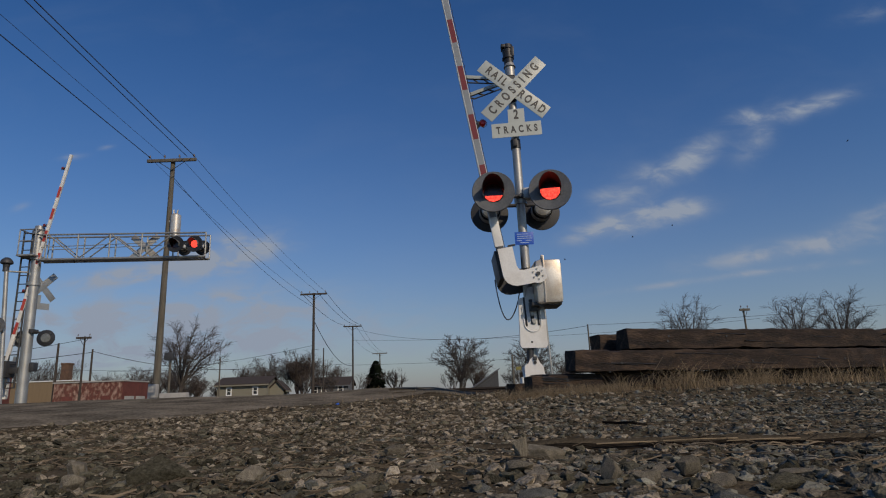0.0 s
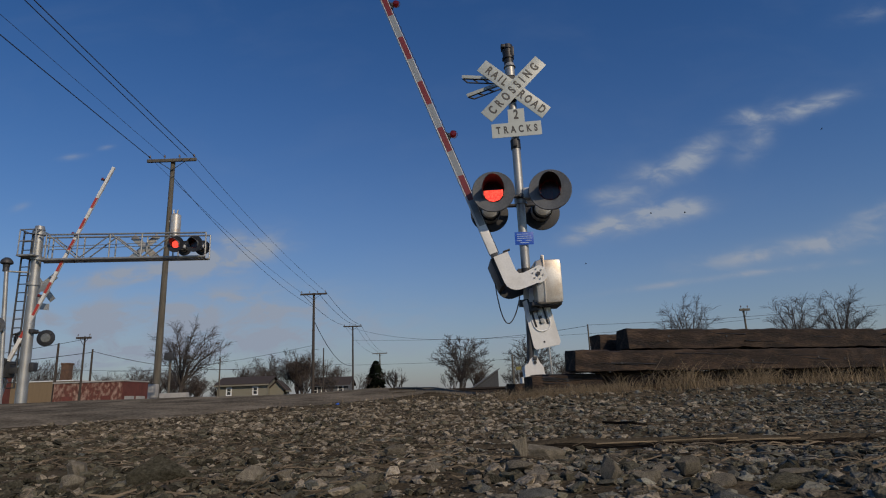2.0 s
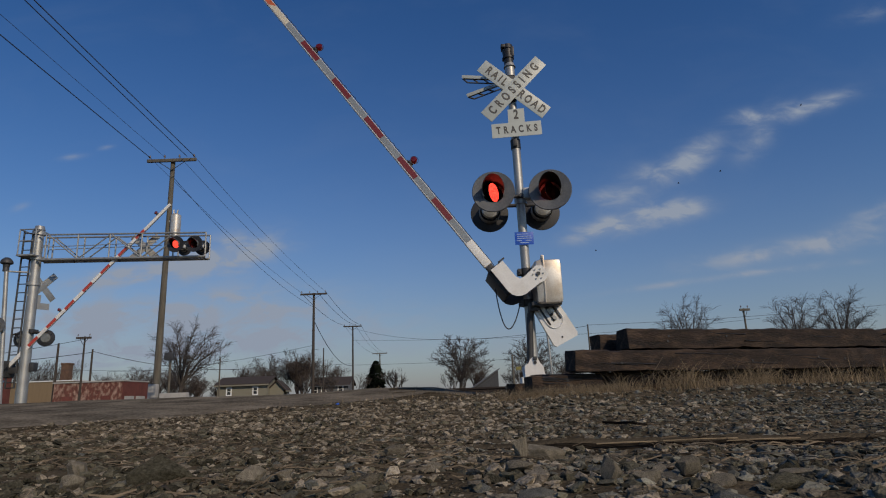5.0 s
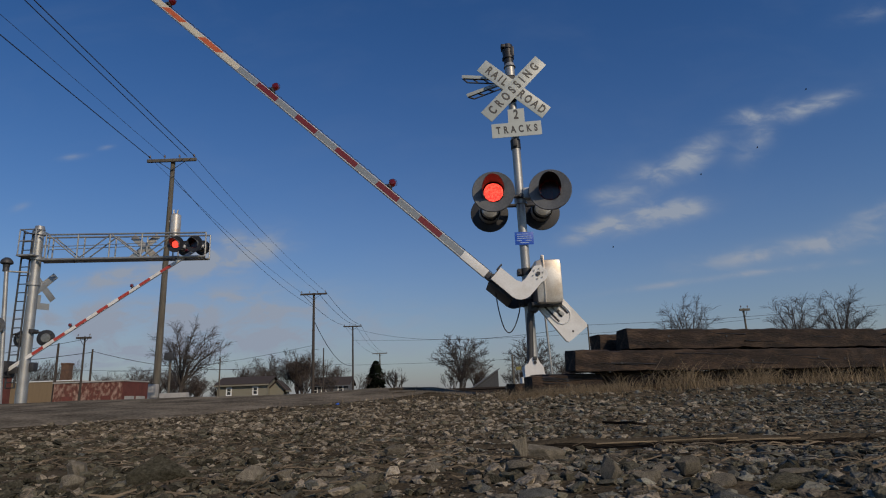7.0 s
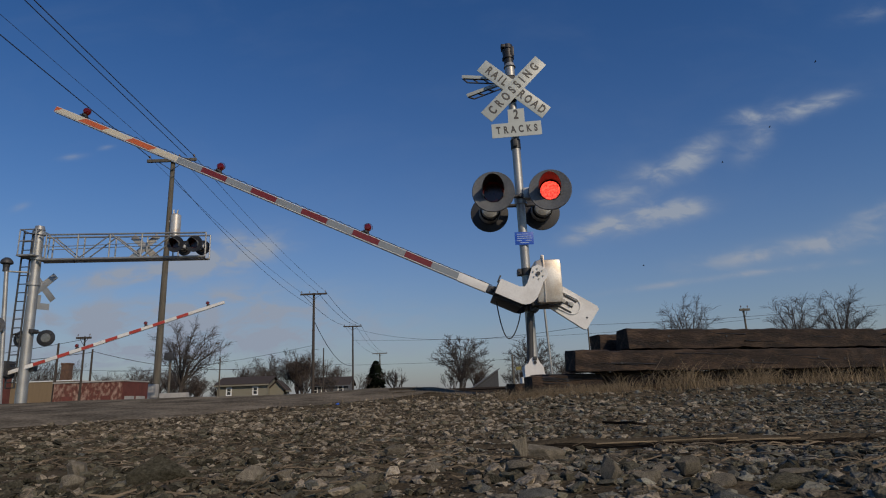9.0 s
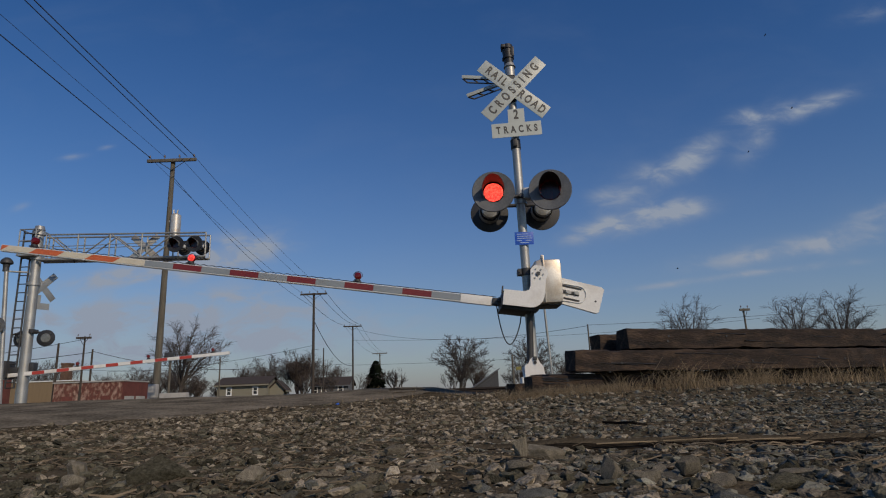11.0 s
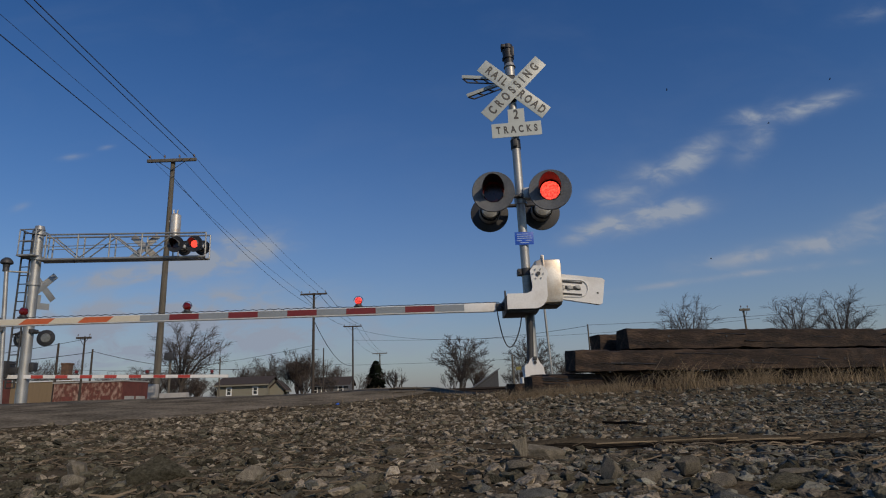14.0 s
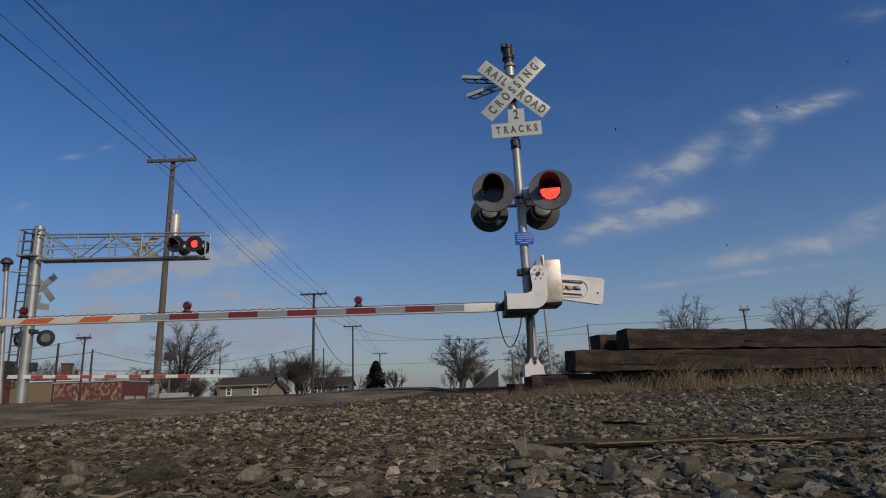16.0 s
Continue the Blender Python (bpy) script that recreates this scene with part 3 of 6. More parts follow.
    for k in range(17):
        a = k / 16
        pts.append(o(0.705 + 0.335 * a - 0.03 * math.sin(a * math.pi), 8.36, 1.43 - 0.48 * math.sin(a * math.pi) ** 0.75 - 0.16 * a))
    tube(bm, pts, 0.008, 6)
    loop = part("cable_loop", bm, "wire", t, "slack black cable")
    # the gate
    gate = gate_arm(t, near=True)
    rows = [(0, 81.2), (0.5, 78.8), (1, 75.7), (1.5, 73.0), (2, 70.2), (2.5, 67.4), (3, 64.6), (3.5, 62.0), (4, 59.0), (4.2, 57.9), (6.3, 46.8), (6.5, 45.7), (7, 42.8), (7.5, 39.8),
            (8, 34.7), (8.5, 29.8), (9, 25.2), (9.2, 23.3), (11.3, 5.8), (11.5, 4.0), (11.8, 2.3), (12, 1.5), (12.2, 1.0), (12.5, 0.45), (13, 0.1), (13.5, 0.3), (16, 0.4)]
    MOVES.append((gate, gate_angle_rows(o(1.25, 8.40, 1.742), rows, 1)))
    MOVES.append((loop, [(s, pose(0, 0, -0.05 + 0.0046 * a)) for s, a in rows]))
    return t


def gate_arm(parent, near):
    """Arm along -x from its pivot, with elbow plates, stripes, lamps and counterweights."""
    bm = bmesh.new()
    if near:
        outer = [(0.125 * math.cos(a), 0.125 * math.sin(a)) for a in [radians(x) for x in range(60, -31, -15)]]
        elbow = outer + [(0.11, -0.15)] + [(-0.06 + 0.17 * math.cos(radians(a)), -0.27 + 0.19 * math.sin(radians(a))) for a in (-10, -30, -50, -70, -90)] + \
            [(-0.43, -0.46), (-0.43, -0.255), (-0.16, -0.255), (-0.10, -0.23), (-0.085, -0.17), (-0.105, 0.05), (-0.05, 0.115)]
    else:
        elbow = [(0.12, 0.1), (0.12, -0.2), (0.0, -0.33), (-0.5, -0.33), (-0.5, -0.16), (-0.12, -0.16), (-0.1, 0.1)]
    plate(bm, elbow, -0.43, -0.40)
    arm = part("gate_arm", bm, "white" if near else "galv", parent, "white-painted gate bracket with striped arm")
    z0 = -0.372 if near else -0.235
    bm = bmesh.new()
    plate(bm, [(x, z - 0.03) for x, z in elbow], 0.26, 0.29)
    part("rear_bracket", bm, "steel_dark", arm, "dark rear gate bracket")
    if near:
        for k in range(6):
            bm = bmesh.new()
            a = math.tau * k / 6
            rod(bm, (0.07 * math.cos(a), -0.445, 0.07 * math.sin(a)), (0.07 * math.cos(a), -0.43, 0.07 * math.sin(a)), 0.011, seg=6)
            part("bolt", bm, "galv", arm)
        bm = bmesh.new()
        rod(bm, (0, -0.45, 0), (0, -0.43, 0), 0.028, seg=12)
        part("shaft_end", bm, "steel_dark", arm)
        bm = bmesh.new()     # dark channel between the plates and the breakaway clamp
        box(bm, (-0.24, -0.02, -0.46), (0.40, 0.60, 0.07), bevel=0.01)
        box(bm, (-0.425, -0.07, z0), (0.035, 0.66, 0.20), bevel=0.008)
        box(bm, (-0.45, -0.40, z0 + 0.11), (0.02, 0.06, 0.10), pose(0, 0, 0), bevel=0.006)
        box(bm, (-0.48, 0, z0), (0.14, 0.12, 0.10), bevel=0.01)
        rod(bm, (-0.46, -0.14, z0 + 0.02), (-0.46, 0.14, z0 + 0.02), 0.03, seg=10)
        part("breakaway_clamp", bm, "steel_dark", arm, "dark steel clamp holding the arm")
    end = 7.55 if near else 7.75
    h, d = (0.058, 0.035) if near else (0.060, 0.035)
    bm = bmesh.new()
    a0, a1 = (-0.55, -0.988) if near else (-0.35, -1.22)
    box(bm, ((a0 + a1) / 2, 0, z0), (a0 - a1, d * 2 + 0.006, h * 2 + 0.006), bevel=0.006)
    part("arm_root", bm, "white", arm, "white root of the arm")
    bm = bmesh.new()     # hollow beam whose pale edges show beside the tape
    plate(bm, [(a1, z0 - h), (a1, z0 + h), (-end, z0 + h * 0.84), (-end, z0 - h * 0.84)], -d, d)
    bmesh.ops.bevel(bm, geom=[e for e in bm.edges if abs((e.verts[0].co - e.verts[1].co).x) > 1], offset=0.006, segments=2, affect="EDGES")
    part("arm_beam", bm, "tape_white", arm, "white beam of the gate arm")
    k, x = 0, -a1
    while x < end - 0.02:
        x2 = min(x + 0.4065, end)
        taper = 1 - 0.16 * x / end
        bm = bmesh.new()
        if near:
            mat = ("red_tape" if k % 2 else "gray_tape") if k < 11 else ("cream_tape" if k % 2 else "orange_tape")
        else:
            mat = "red_paint" if k % 2 == 0 else "white"
            if x > 6.6:
                mat = "white"
        sl0 = 0.05 if (near and k > 11) else 0.0
        sl1 = 0.05 if (near and k >= 11 and x2 < end) else 0.0
        hh = h * taper
        lo, hi = (hh * 0.66, hh * 0.84) if near else (hh * 0.9, hh * 0.9)
        plate(bm, [(-x - sl0, z0 - lo), (-x + sl0, z0 + hi), (-x2 + sl1, z0 + hi), (-x2 - sl1, z0 - lo)], -d - 0.003, -d - 0.0005)
        if not near:
            plate(bm, [(-x - sl0, z0 - lo), (-x + sl0, z0 + hi), (-x2 + sl1, z0 + hi), (-x2 - sl1, z0 - lo)], d + 0.0005, d + 0.003)
        part("stripe", bm, mat, arm)
        k, x = k + 1, x2
    spots = (2.45, 4.83, 7.11) if near else (2.7, 5.05, 7.2)
    for x in spots:
        bm = bmesh.new()
        box(bm, (-x, 0, z0 + h + 0.012), (0.12, 0.06, 0.024), bevel=0.006)
        rod(bm, (-x, 0, z0 + h + 0.02), (-x, 0, z0 + h + 0.045), 0.045, seg=16)
        part("lamp_base", bm, "steel_dark", arm)
        bm = bmesh.new()
        for k in range(13):     # wire guard bowed over the lamp
            a, b2 = math.pi * k / 13, math.pi * (k + 1) / 13
            rod(bm, (-x + 0.066 * math.cos(a), 0, z0 + h + 0.09 + 0.07 * math.sin(a)), (-x + 0.066 * math.cos(b2), 0, z0 + h + 0.09 + 0.07 * math.sin(b2)), 0.004, seg=5)
        part("lamp_guard", bm, "steel_dark", arm)
        bm = bmesh.new()
        lathe(bm, [(0.0, -0.055), (0.030, -0.05), (0.050, -0.025), (0.052, 0.025), (0.032, 0.05), (0.0, 0.055)], 20)
        if near and x < 6:
            for f in bm.faces:
                f.material_index = 1 if f.calc_center_median().y < -0.01 and math.hypot(f.calc_center_median().x, f.calc_center_median().z) < 0.047 else 0
        lamp = part("marker_lamp", bm, ["lamp_red", "lamp_lit"] if near else "red_tape", arm, "small red marker lamp")
        lamp.location = (-x, 0, z0 + h + 0.095)
        if near and x < 6:
            MARKER_BLINKS.append((lamp, MARKER_IN if x < 3 else MARKER_MID))
    if near:
        bm = bmesh.new()     # supply cable clipped along the top
        pts = [(-0.5 - 0.06 * j, 0.012 * math.sin(j * 1.9), z0 + h * (1 - 0.16 * (0.5 + 0.06 * j) / end) + 0.012 + 0.014 * (j % 2) * (1 if 0.06 * j > 2.2 else 0.3)) for j in range(111)]
        tube(bm, pts, 0.005, 4)
        part("arm_cable", bm, "wire", arm)
    for y0, y1 in (((-0.12, -0.05),) if near else ((-0.40, -0.3), (0.2, 0.29))):
        bm = bmesh.new()
        plate(bm, [(0.20, 0.065), (0.92, -0.03), (0.955, -0.06), (0.90, -0.38), (0.86, -0.395), (0.24, -0.285)][::-1], y0, y1)
        part("counterweight", bm, "white", arm, "white counterweight plate")
        if near:
            bm = bmesh.new()
            for dz in (0.078, -0.088):
                box(bm, (0.45, y0 - 0.004, -0.10 + dz), (0.40, 0.006, 0.026), pose(0, 0, 0, 0, 6, 0), bevel=0.002)
            box(bm, (0.46, y0 - 0.004, -0.10), (0.34, 0.006, 0.05), pose(0, 0, 0, 0, 6, 0), bevel=0.002)
            part("weight_slot", bm, "black", arm, "dark slots in the counterweight")
            bm = bmesh.new()
            for wx in (0.36, 0.47, 0.58):
                rod(bm, Vector((wx, y0 - 0.03, -0.10 - 0.048)), Vector((wx, y0 - 0.004, -0.148)), 0.026, seg=10)
                box(bm, (wx, y0 - 0.012, -0.148), (0.075, 0.012, 0.05), bevel=0.004)
            part("weight_bolt", bm, "galv", arm)
            bm = bmesh.new()
            arc = [(0.60 + 0.115 * math.cos(radians(q)), -0.165 + 0.115 * math.sin(radians(q))) for q in range(-90, 91, 15)]
            tube(bm, [(0.34, y0 - 0.006, -0.265)] + [(px, y0 - 0.006, pz) for px, pz in arc] + [(0.34, y0 - 0.006, -0.03)], 0.009, 6)
            part("weight_rim", bm, "white", arm)
            bm = bmesh.new()
            rod(bm, (0.845, y0 - 0.004, -0.235), (0.845, y0 + 0.006, -0.235), 0.014, seg=10)
            part("weight_hole", bm, "black", arm)
        bm = bmesh.new()
        plate(bm, [(0.10, 0.08), (0.46, 0.02), (0.46, -0.27), (0.10, -0.12)][::-1], y1, y1 + 0.03)
        part("weight_bracket", bm, "white" if near else "galv", arm)
    return arm


crossing_signal()


# ================= far cantilever signal =================
def cantilever_signal():
    X, Y, g = -14.1, 20.6, height(-14.1, 20.6)
    t = thing("cantilever_signal", pose(X, Y, g), "silver cantilever crossing signal over the road with ladder and gate", "crossing signal")
    o = lambda x, z, y=0.0: (x - X, y, z - g)
    bm = bmesh.new()
    rod(bm, (0, 0, 0), o(-14.16, 6.45), 0.175, 0.15, 24)
    rod(bm, (0, 0, 0), (0, 0, 0.06), 0.36, 0.36, 24)
    rod(bm, o(-14.16, 6.42), o(-14.16, 6.56), 0.18, 0.14, 24)
    part("mast", bm, "galv", t, "tapered galvanised mast")
    top = lambda x: 6.19 - 0.025 * (x + 13.85)
    low = lambda x: 5.30 - 0.0183 * (x + 13.8)
    for y in (-0.2, 0.2):
        for f, r in ((top, 0.035), (low, 0.05)):
            bm = bmesh.new()
            rod(bm, o(-14.0, f(-14.0), y), o(-8.2, f(-8.2), y), r * 0.9, seg=10)
            part("chord", bm, "galv", t)
        for k in range(6):
            x = -13.75 + 1.11 * k
            bm = bmesh.new()
            rod(bm, o(x, low(x), y), o(x, top(x), y), 0.026, seg=8)
            part("post", bm, "galv", t)
        for x0, x1, s in ((-13.7, -12.6, 0), (-12.6, -11.5, 1), (-11.5, -10.4, 0), (-10.4, -9.3, 1)):
            bm = bmesh.new()
            rod(bm, o(x0, top(x0) if s == 0 else low(x0), y), o(x1, low(x1) if s == 0 else top(x1), y), 0.024, seg=8)
            part("brace", bm, "galv", t)
        bm = bmesh.new()
        rod(bm, o(-13.9, (top(-13.9) + low(-13.9)) / 2, y), o(-9.9, (top(-9.9) + low(-9.9)) / 2 + 0.1, y), 0.014, seg=6)
        part("mid_rail", bm, "galv", t)
    bm = bmesh.new()
    for k in range(47):
        x = -13.9 + 0.122 * k
        box(bm, o(x, low(x) - 0.02), (0.05, 0.42, 0.03))
    part("walkway", bm, "steel_dark", t, "steel grating walkway")
    bm = bmesh.new()
    box(bm, o(-14.3, 5.45), (0.62, 0.8, 0.06), bevel=0.01)
    part("platform", bm, "galv", t, "ladder platform floor")
    rails = [((dx, 5.45, dy), (dx, 6.36, dy)) for dx in (-0.28, 0.28) for dy in (-0.37, 0.37)]
    rails += [((-0.28, z, dy), (0.28, z, dy)) for z in (6.36, 5.95) for dy in (-0.37, 0.37)]
    rails += [((dx, 6.36, -0.37), (dx, 6.36, 0.37)) for dx in (-0.28, 0.28)]
    for a, b in rails:
        bm = bmesh.new()
        rod(bm, o(-14.3 + a[0], a[1], a[2]), o(-14.3 + b[0], b[1], b[2]), 0.022, seg=8)
        part("platform_rail", bm, "galv", t)
    for z in (6.3, 5.4, 4.5):
        bm = bmesh.new()
        rod(bm, o(-14.15, z - 0.06), o(-14.15, z + 0.06), 0.205, seg=20)
        part("mast_band", bm, "galv", t)
    # ladder
    bm = bmesh.new()
    for dx in (-0.15, 0.15):
        rod(bm, (-0.36 + dx, -0.1, 0.7), o(-14.46 + dx, 6.4, -0.1), 0.03, seg=8)
    rod(bm, (-0.51, -0.1, 0.72), (-0.21, -0.1, 0.72), 0.02, seg=6)
    lad = part("ladder", bm, "steel_dark", t, "steel access ladder")
    for k in range(18):
        z = 0.9 + 0.3 * k
        bm = bmesh.new()
        rod(bm, (-0.51, -0.1, z), (-0.21, -0.1, z), 0.018, seg=6)
        part("rung", bm, "steel_dark", lad)
    # lights on the cantilever and the mast
    for x, z, b in ((-9.06, 5.565, FAR_L), (-8.42, 5.555, FAR_R)):
        flashing_light(t, o(x, z, -0.60), 0, r=0.285, blink=b, paint="black")
        bm = bmesh.new()
        rod(bm, o(x, z, -0.5), o(x, z, 0.5), 0.03, seg=8)
        part("lamp_mount", bm, "steel_dark", t)
        flashing_light(t, o(x - 0.10, z + 0.10, 0.35), 180, r=0.27, paint="black")
    bm = bmesh.new()
    rod(bm, o(-14.0, 2.86), o(-13.3, 2.76), 0.035, seg=10)
    rod(bm, o(-14.3, 2.86), o(-14.7, 2.76), 0.035, seg=10)
    box(bm, o(-13.95, 2.86), (0.16, 0.3, 0.14), bevel=0.02)
    part("lamp_arm", bm, "steel_dark", t)
    for x, yaw in ((-13.50, 12), (-14.33, -10)):
        bm = bmesh.new()
        m = pose(*o(x, 2.62, 0.0), 0, 0, yaw)
        lathe(bm, [(0.0, -0.075), (0.14, -0.066), (0.17, -0.03)], 28, m)
        p = part("side_lens", bm, "glass_pale", t, "pale glass of a round lamp seen from its back")
        bm = bmesh.new()
        lathe(bm, [(0.16, -0.055), (0.275, -0.04), (0.28, 0.0), (0.2, 0.12), (0.08, 0.2), (0, 0.2)], 28, m)
        part("side_lamp", bm, "black", t, "black round lamp housing")
    # backs of crossbuck and plate
    cb = pose(*o(-13.99, 4.46, 0.25), 0, 0, 64)
    blade(t, cb, 47, 0, [], mat="galv")
    blade(t, cb, -47, 0.012, [], mat="galv")
    bm = bmesh.new()
    plate(bm, [(-0.3, -0.17), (0.3, -0.17), (0.3, 0.05), (0.0, 0.05), (0.0, 0.32), (-0.3, 0.32)][::-1], 0, 0.01)
    part("tracks_plate", bm, "galv", t, "bare back of a sign plate").matrix_basis = pose(*o(-14.0, 3.82, 0.25), 0, 0, 60)
    cb = pose(*o(-10.55, 5.74, 0.3))
    blade(t, cb, 42, 0, [], mat="alu")
    blade(t, cb, -42, 0.012, [], mat="alu")
    # gate mechanism
    bm = bmesh.new()
    box(bm, o(-14.75, 1.62, -0.05), (0.42, 0.5, 0.55), bevel=0.05)
    box(bm, o(-14.45, 1.58, 0.0), (0.4, 0.25, 0.2), bevel=0.03)
    part("gate_mechanism", bm, "steel_dark", t, "dark gate mechanism box")
    bm = bmesh.new()
    box(bm, o(-13.92, 1.68, 0.1), (0.24, 0.26, 0.30), bevel=0.04)
    rod(bm, o(-14.05, 1.68, 0.1), o(-13.9, 1.68, 0.1), 0.05)
    part("control_box", bm, "steel_dark", t, "dark control box on the mast")
    gate = gate_arm(t, near=False)
    rows = [(0, 79.0), (0.5, 75.7), (1, 72.4), (1.5, 69.6), (2, 66.6), (2.5, 63.6), (3, 60.4), (3.5, 57.2), (4, 53.9), (4.2, 52.6), (6.3, 38.8), (6.5, 37.4), (7, 32.8), (7.5, 28.7), (8, 24.5), (8.5, 20.5),
            (9, 16.5), (9.2, 14.9), (11.3, 1.7), (11.5, 0.4), (11.8, -0.6), (12.2, -1.9), (16, -1.9)]
    MOVES.append((gate, [(s, pose(*o(-14.98, 1.62, -0.1)) @ pose(0, 0, 0, 0, -a, 0) @ pose(0, 0, 0, 0, 0, 180)) for s, a in rows]))
    return t


cantilever_signal()


def bell_post():
    X, Y = -14.78, 20.0
    g = height(X, Y)
    t = thing("bell_post", pose(X, Y, g), "grey post with a round bell beside the cantilever signal", "signal post")
    bm = bmesh.new()
    rod(bm, (0.42, 0, 0), (0.06, 0, 4.75), 0.075, 0.065, 16)
    part("post", bm, "galv", t)
    bm = bmesh.new()
    lathe(bm, [(0, -0.17), (0.09, -0.14), (0.165, -0.06), (0.19, 0.0), (0.19, 0.05), (0.11, 0.09), (0.09, 0.2), (0, 0.2)], 24, pose(0.05, 0, 4.87, -90))
    rod(bm, (0.05, 0, 4.55), (0.05, 0, 4.7), 0.10, 0.09, 14)
    part("bell", bm, "steel_dark", t, "round dark bell")
    bm = bmesh.new()
    rod(bm, (0.08, 0, 4.55), (0.6, 0.3, 4.55), 0.03, seg=8)
    part("bracket", bm, "galv", t)
    flashing_light(t, (0.12, -0.2, 2.70), 8, r=0.28, always=True)
    return t


bell_post()


# ================= timber pile =================
def timber(p0, p1, w, h, seed, label="dark creosoted railway timber in a stacked pile"):
    """A sawn beam from p0 to p1 (centres of its end faces), worn and cracked."""
    rnd = random.Random(seed)
    p0, p1 = Vector(p0), Vector(p1)
    ln = (p1 - p0).length
    bm = bmesh.new()
    n = 110
    rings = []
    for i in range(n + 1):
        x = ln * i / n
        ring = []
        for a, b in ((-1, -1), (-0.86, -1), (0.86, -1), (1, -0.86), (1, 0.86), (0.86, 1), (-0.86, 1), (-1, 0.86)):
            wob = 0.008 * noise.noise((x * 1.7 + seed * 9, a * 2, b * 2)) + 0.010 * noise.noise((x * 11 + seed, a * 3, b * 3))
            chip = 0.075 * max(0, noise.noise((x * 3.0 + seed * 5, a, b)) - 0.25) if abs(a) == 1 and abs(b) != 1 or abs(b) == 1 else 0
            ex = rnd.uniform(-0.012, 0.012) if i in (0, n) else 0
            ring.append(bm.verts.new((x + ex, a * (w / 2 + wob - chip), b * (h / 2 + wob - chip))))
        rings.append(ring)
    for a, b in zip(rings, rings[1:]):
        for k in range(8):
            bm.faces.new((a[k], a[(k + 1) % 8], b[(k + 1) % 8], b[k]))
    bm.faces.new(rings[0]), bm.faces.new(rings[-1][::-1])
    bmesh.ops.recalc_face_normals(bm, faces=bm.faces[:])
    ob = finish("timber", bm, "creosote")
    d = (p1 - p0).normalized()
    ob.matrix_basis = Matrix.Translation(p0) @ d.to_track_quat("X", "Z").to_matrix().to_4x4()
    tagged(ob, label, "timber", "stacked railway timbers")
    # drying cracks and spike holes
    for k in range(9):
        x, z, l = rnd.uniform(0.1, max(0.15, ln - 0.9)), rnd.uniform(-0.06, 0.08), rnd.uniform(0.25, 0.8)
        bm = bmesh.new()
        pts = [(x + l * j / 6, -w / 2 + 0.0, z - 0.02 * j / 6 + rnd.uniform(-0.004, 0.004)) for j in range(7)]
        tube(bm, pts, 0.006, 4)
        part("crack", bm, "black", ob)
    for k in range(4):
        bm = bmesh.new()
        x, z = rnd.uniform(0.4, ln - 0.4), rnd.uniform(-0.06, 0.06)
        rod(bm, (x, -w / 2 - 0.004, z), (x, -w / 2 + 0.01, z), 0.014, seg=8)
        part("spike_hole", bm, "black", ob)
    return ob


def timber_pile():
    timber((1.335, 6.74, 0.523), (7.0, 8.12, 0.44), 0.26, 0.225, 1)
    timber((2.0, 7.03, 0.755), (7.4, 8.32, 0.70), 0.26, 0.22, 2)
    timber((1.77, 7.36, 0.735), (6.8, 8.6, 0.70), 0.26, 0.215, 3)
    timber((1.45, 7.10, 0.52), (7.2, 8.5, 0.46), 0.26, 0.22, 4)
    timber((0.86, 6.74, 0.275), (1.66, 6.93, 0.28), 0.26, 0.20, 5, "short dark creosoted timber end under the pile")
    timber((1.72, 7.02, 0.288), (6.9, 8.27, 0.215), 0.26, 0.235, 6)
    timber((1.0, 7.25, 0.29), (6.9, 8.7, 0.235), 0.26, 0.24, 7)
    timber((0.72, 7.16, 0.235), (0.90, 7.30, 0.235), 0.15, 0.16, 8, "small dark creosoted timber offcut beside the pile")


timber_pile()


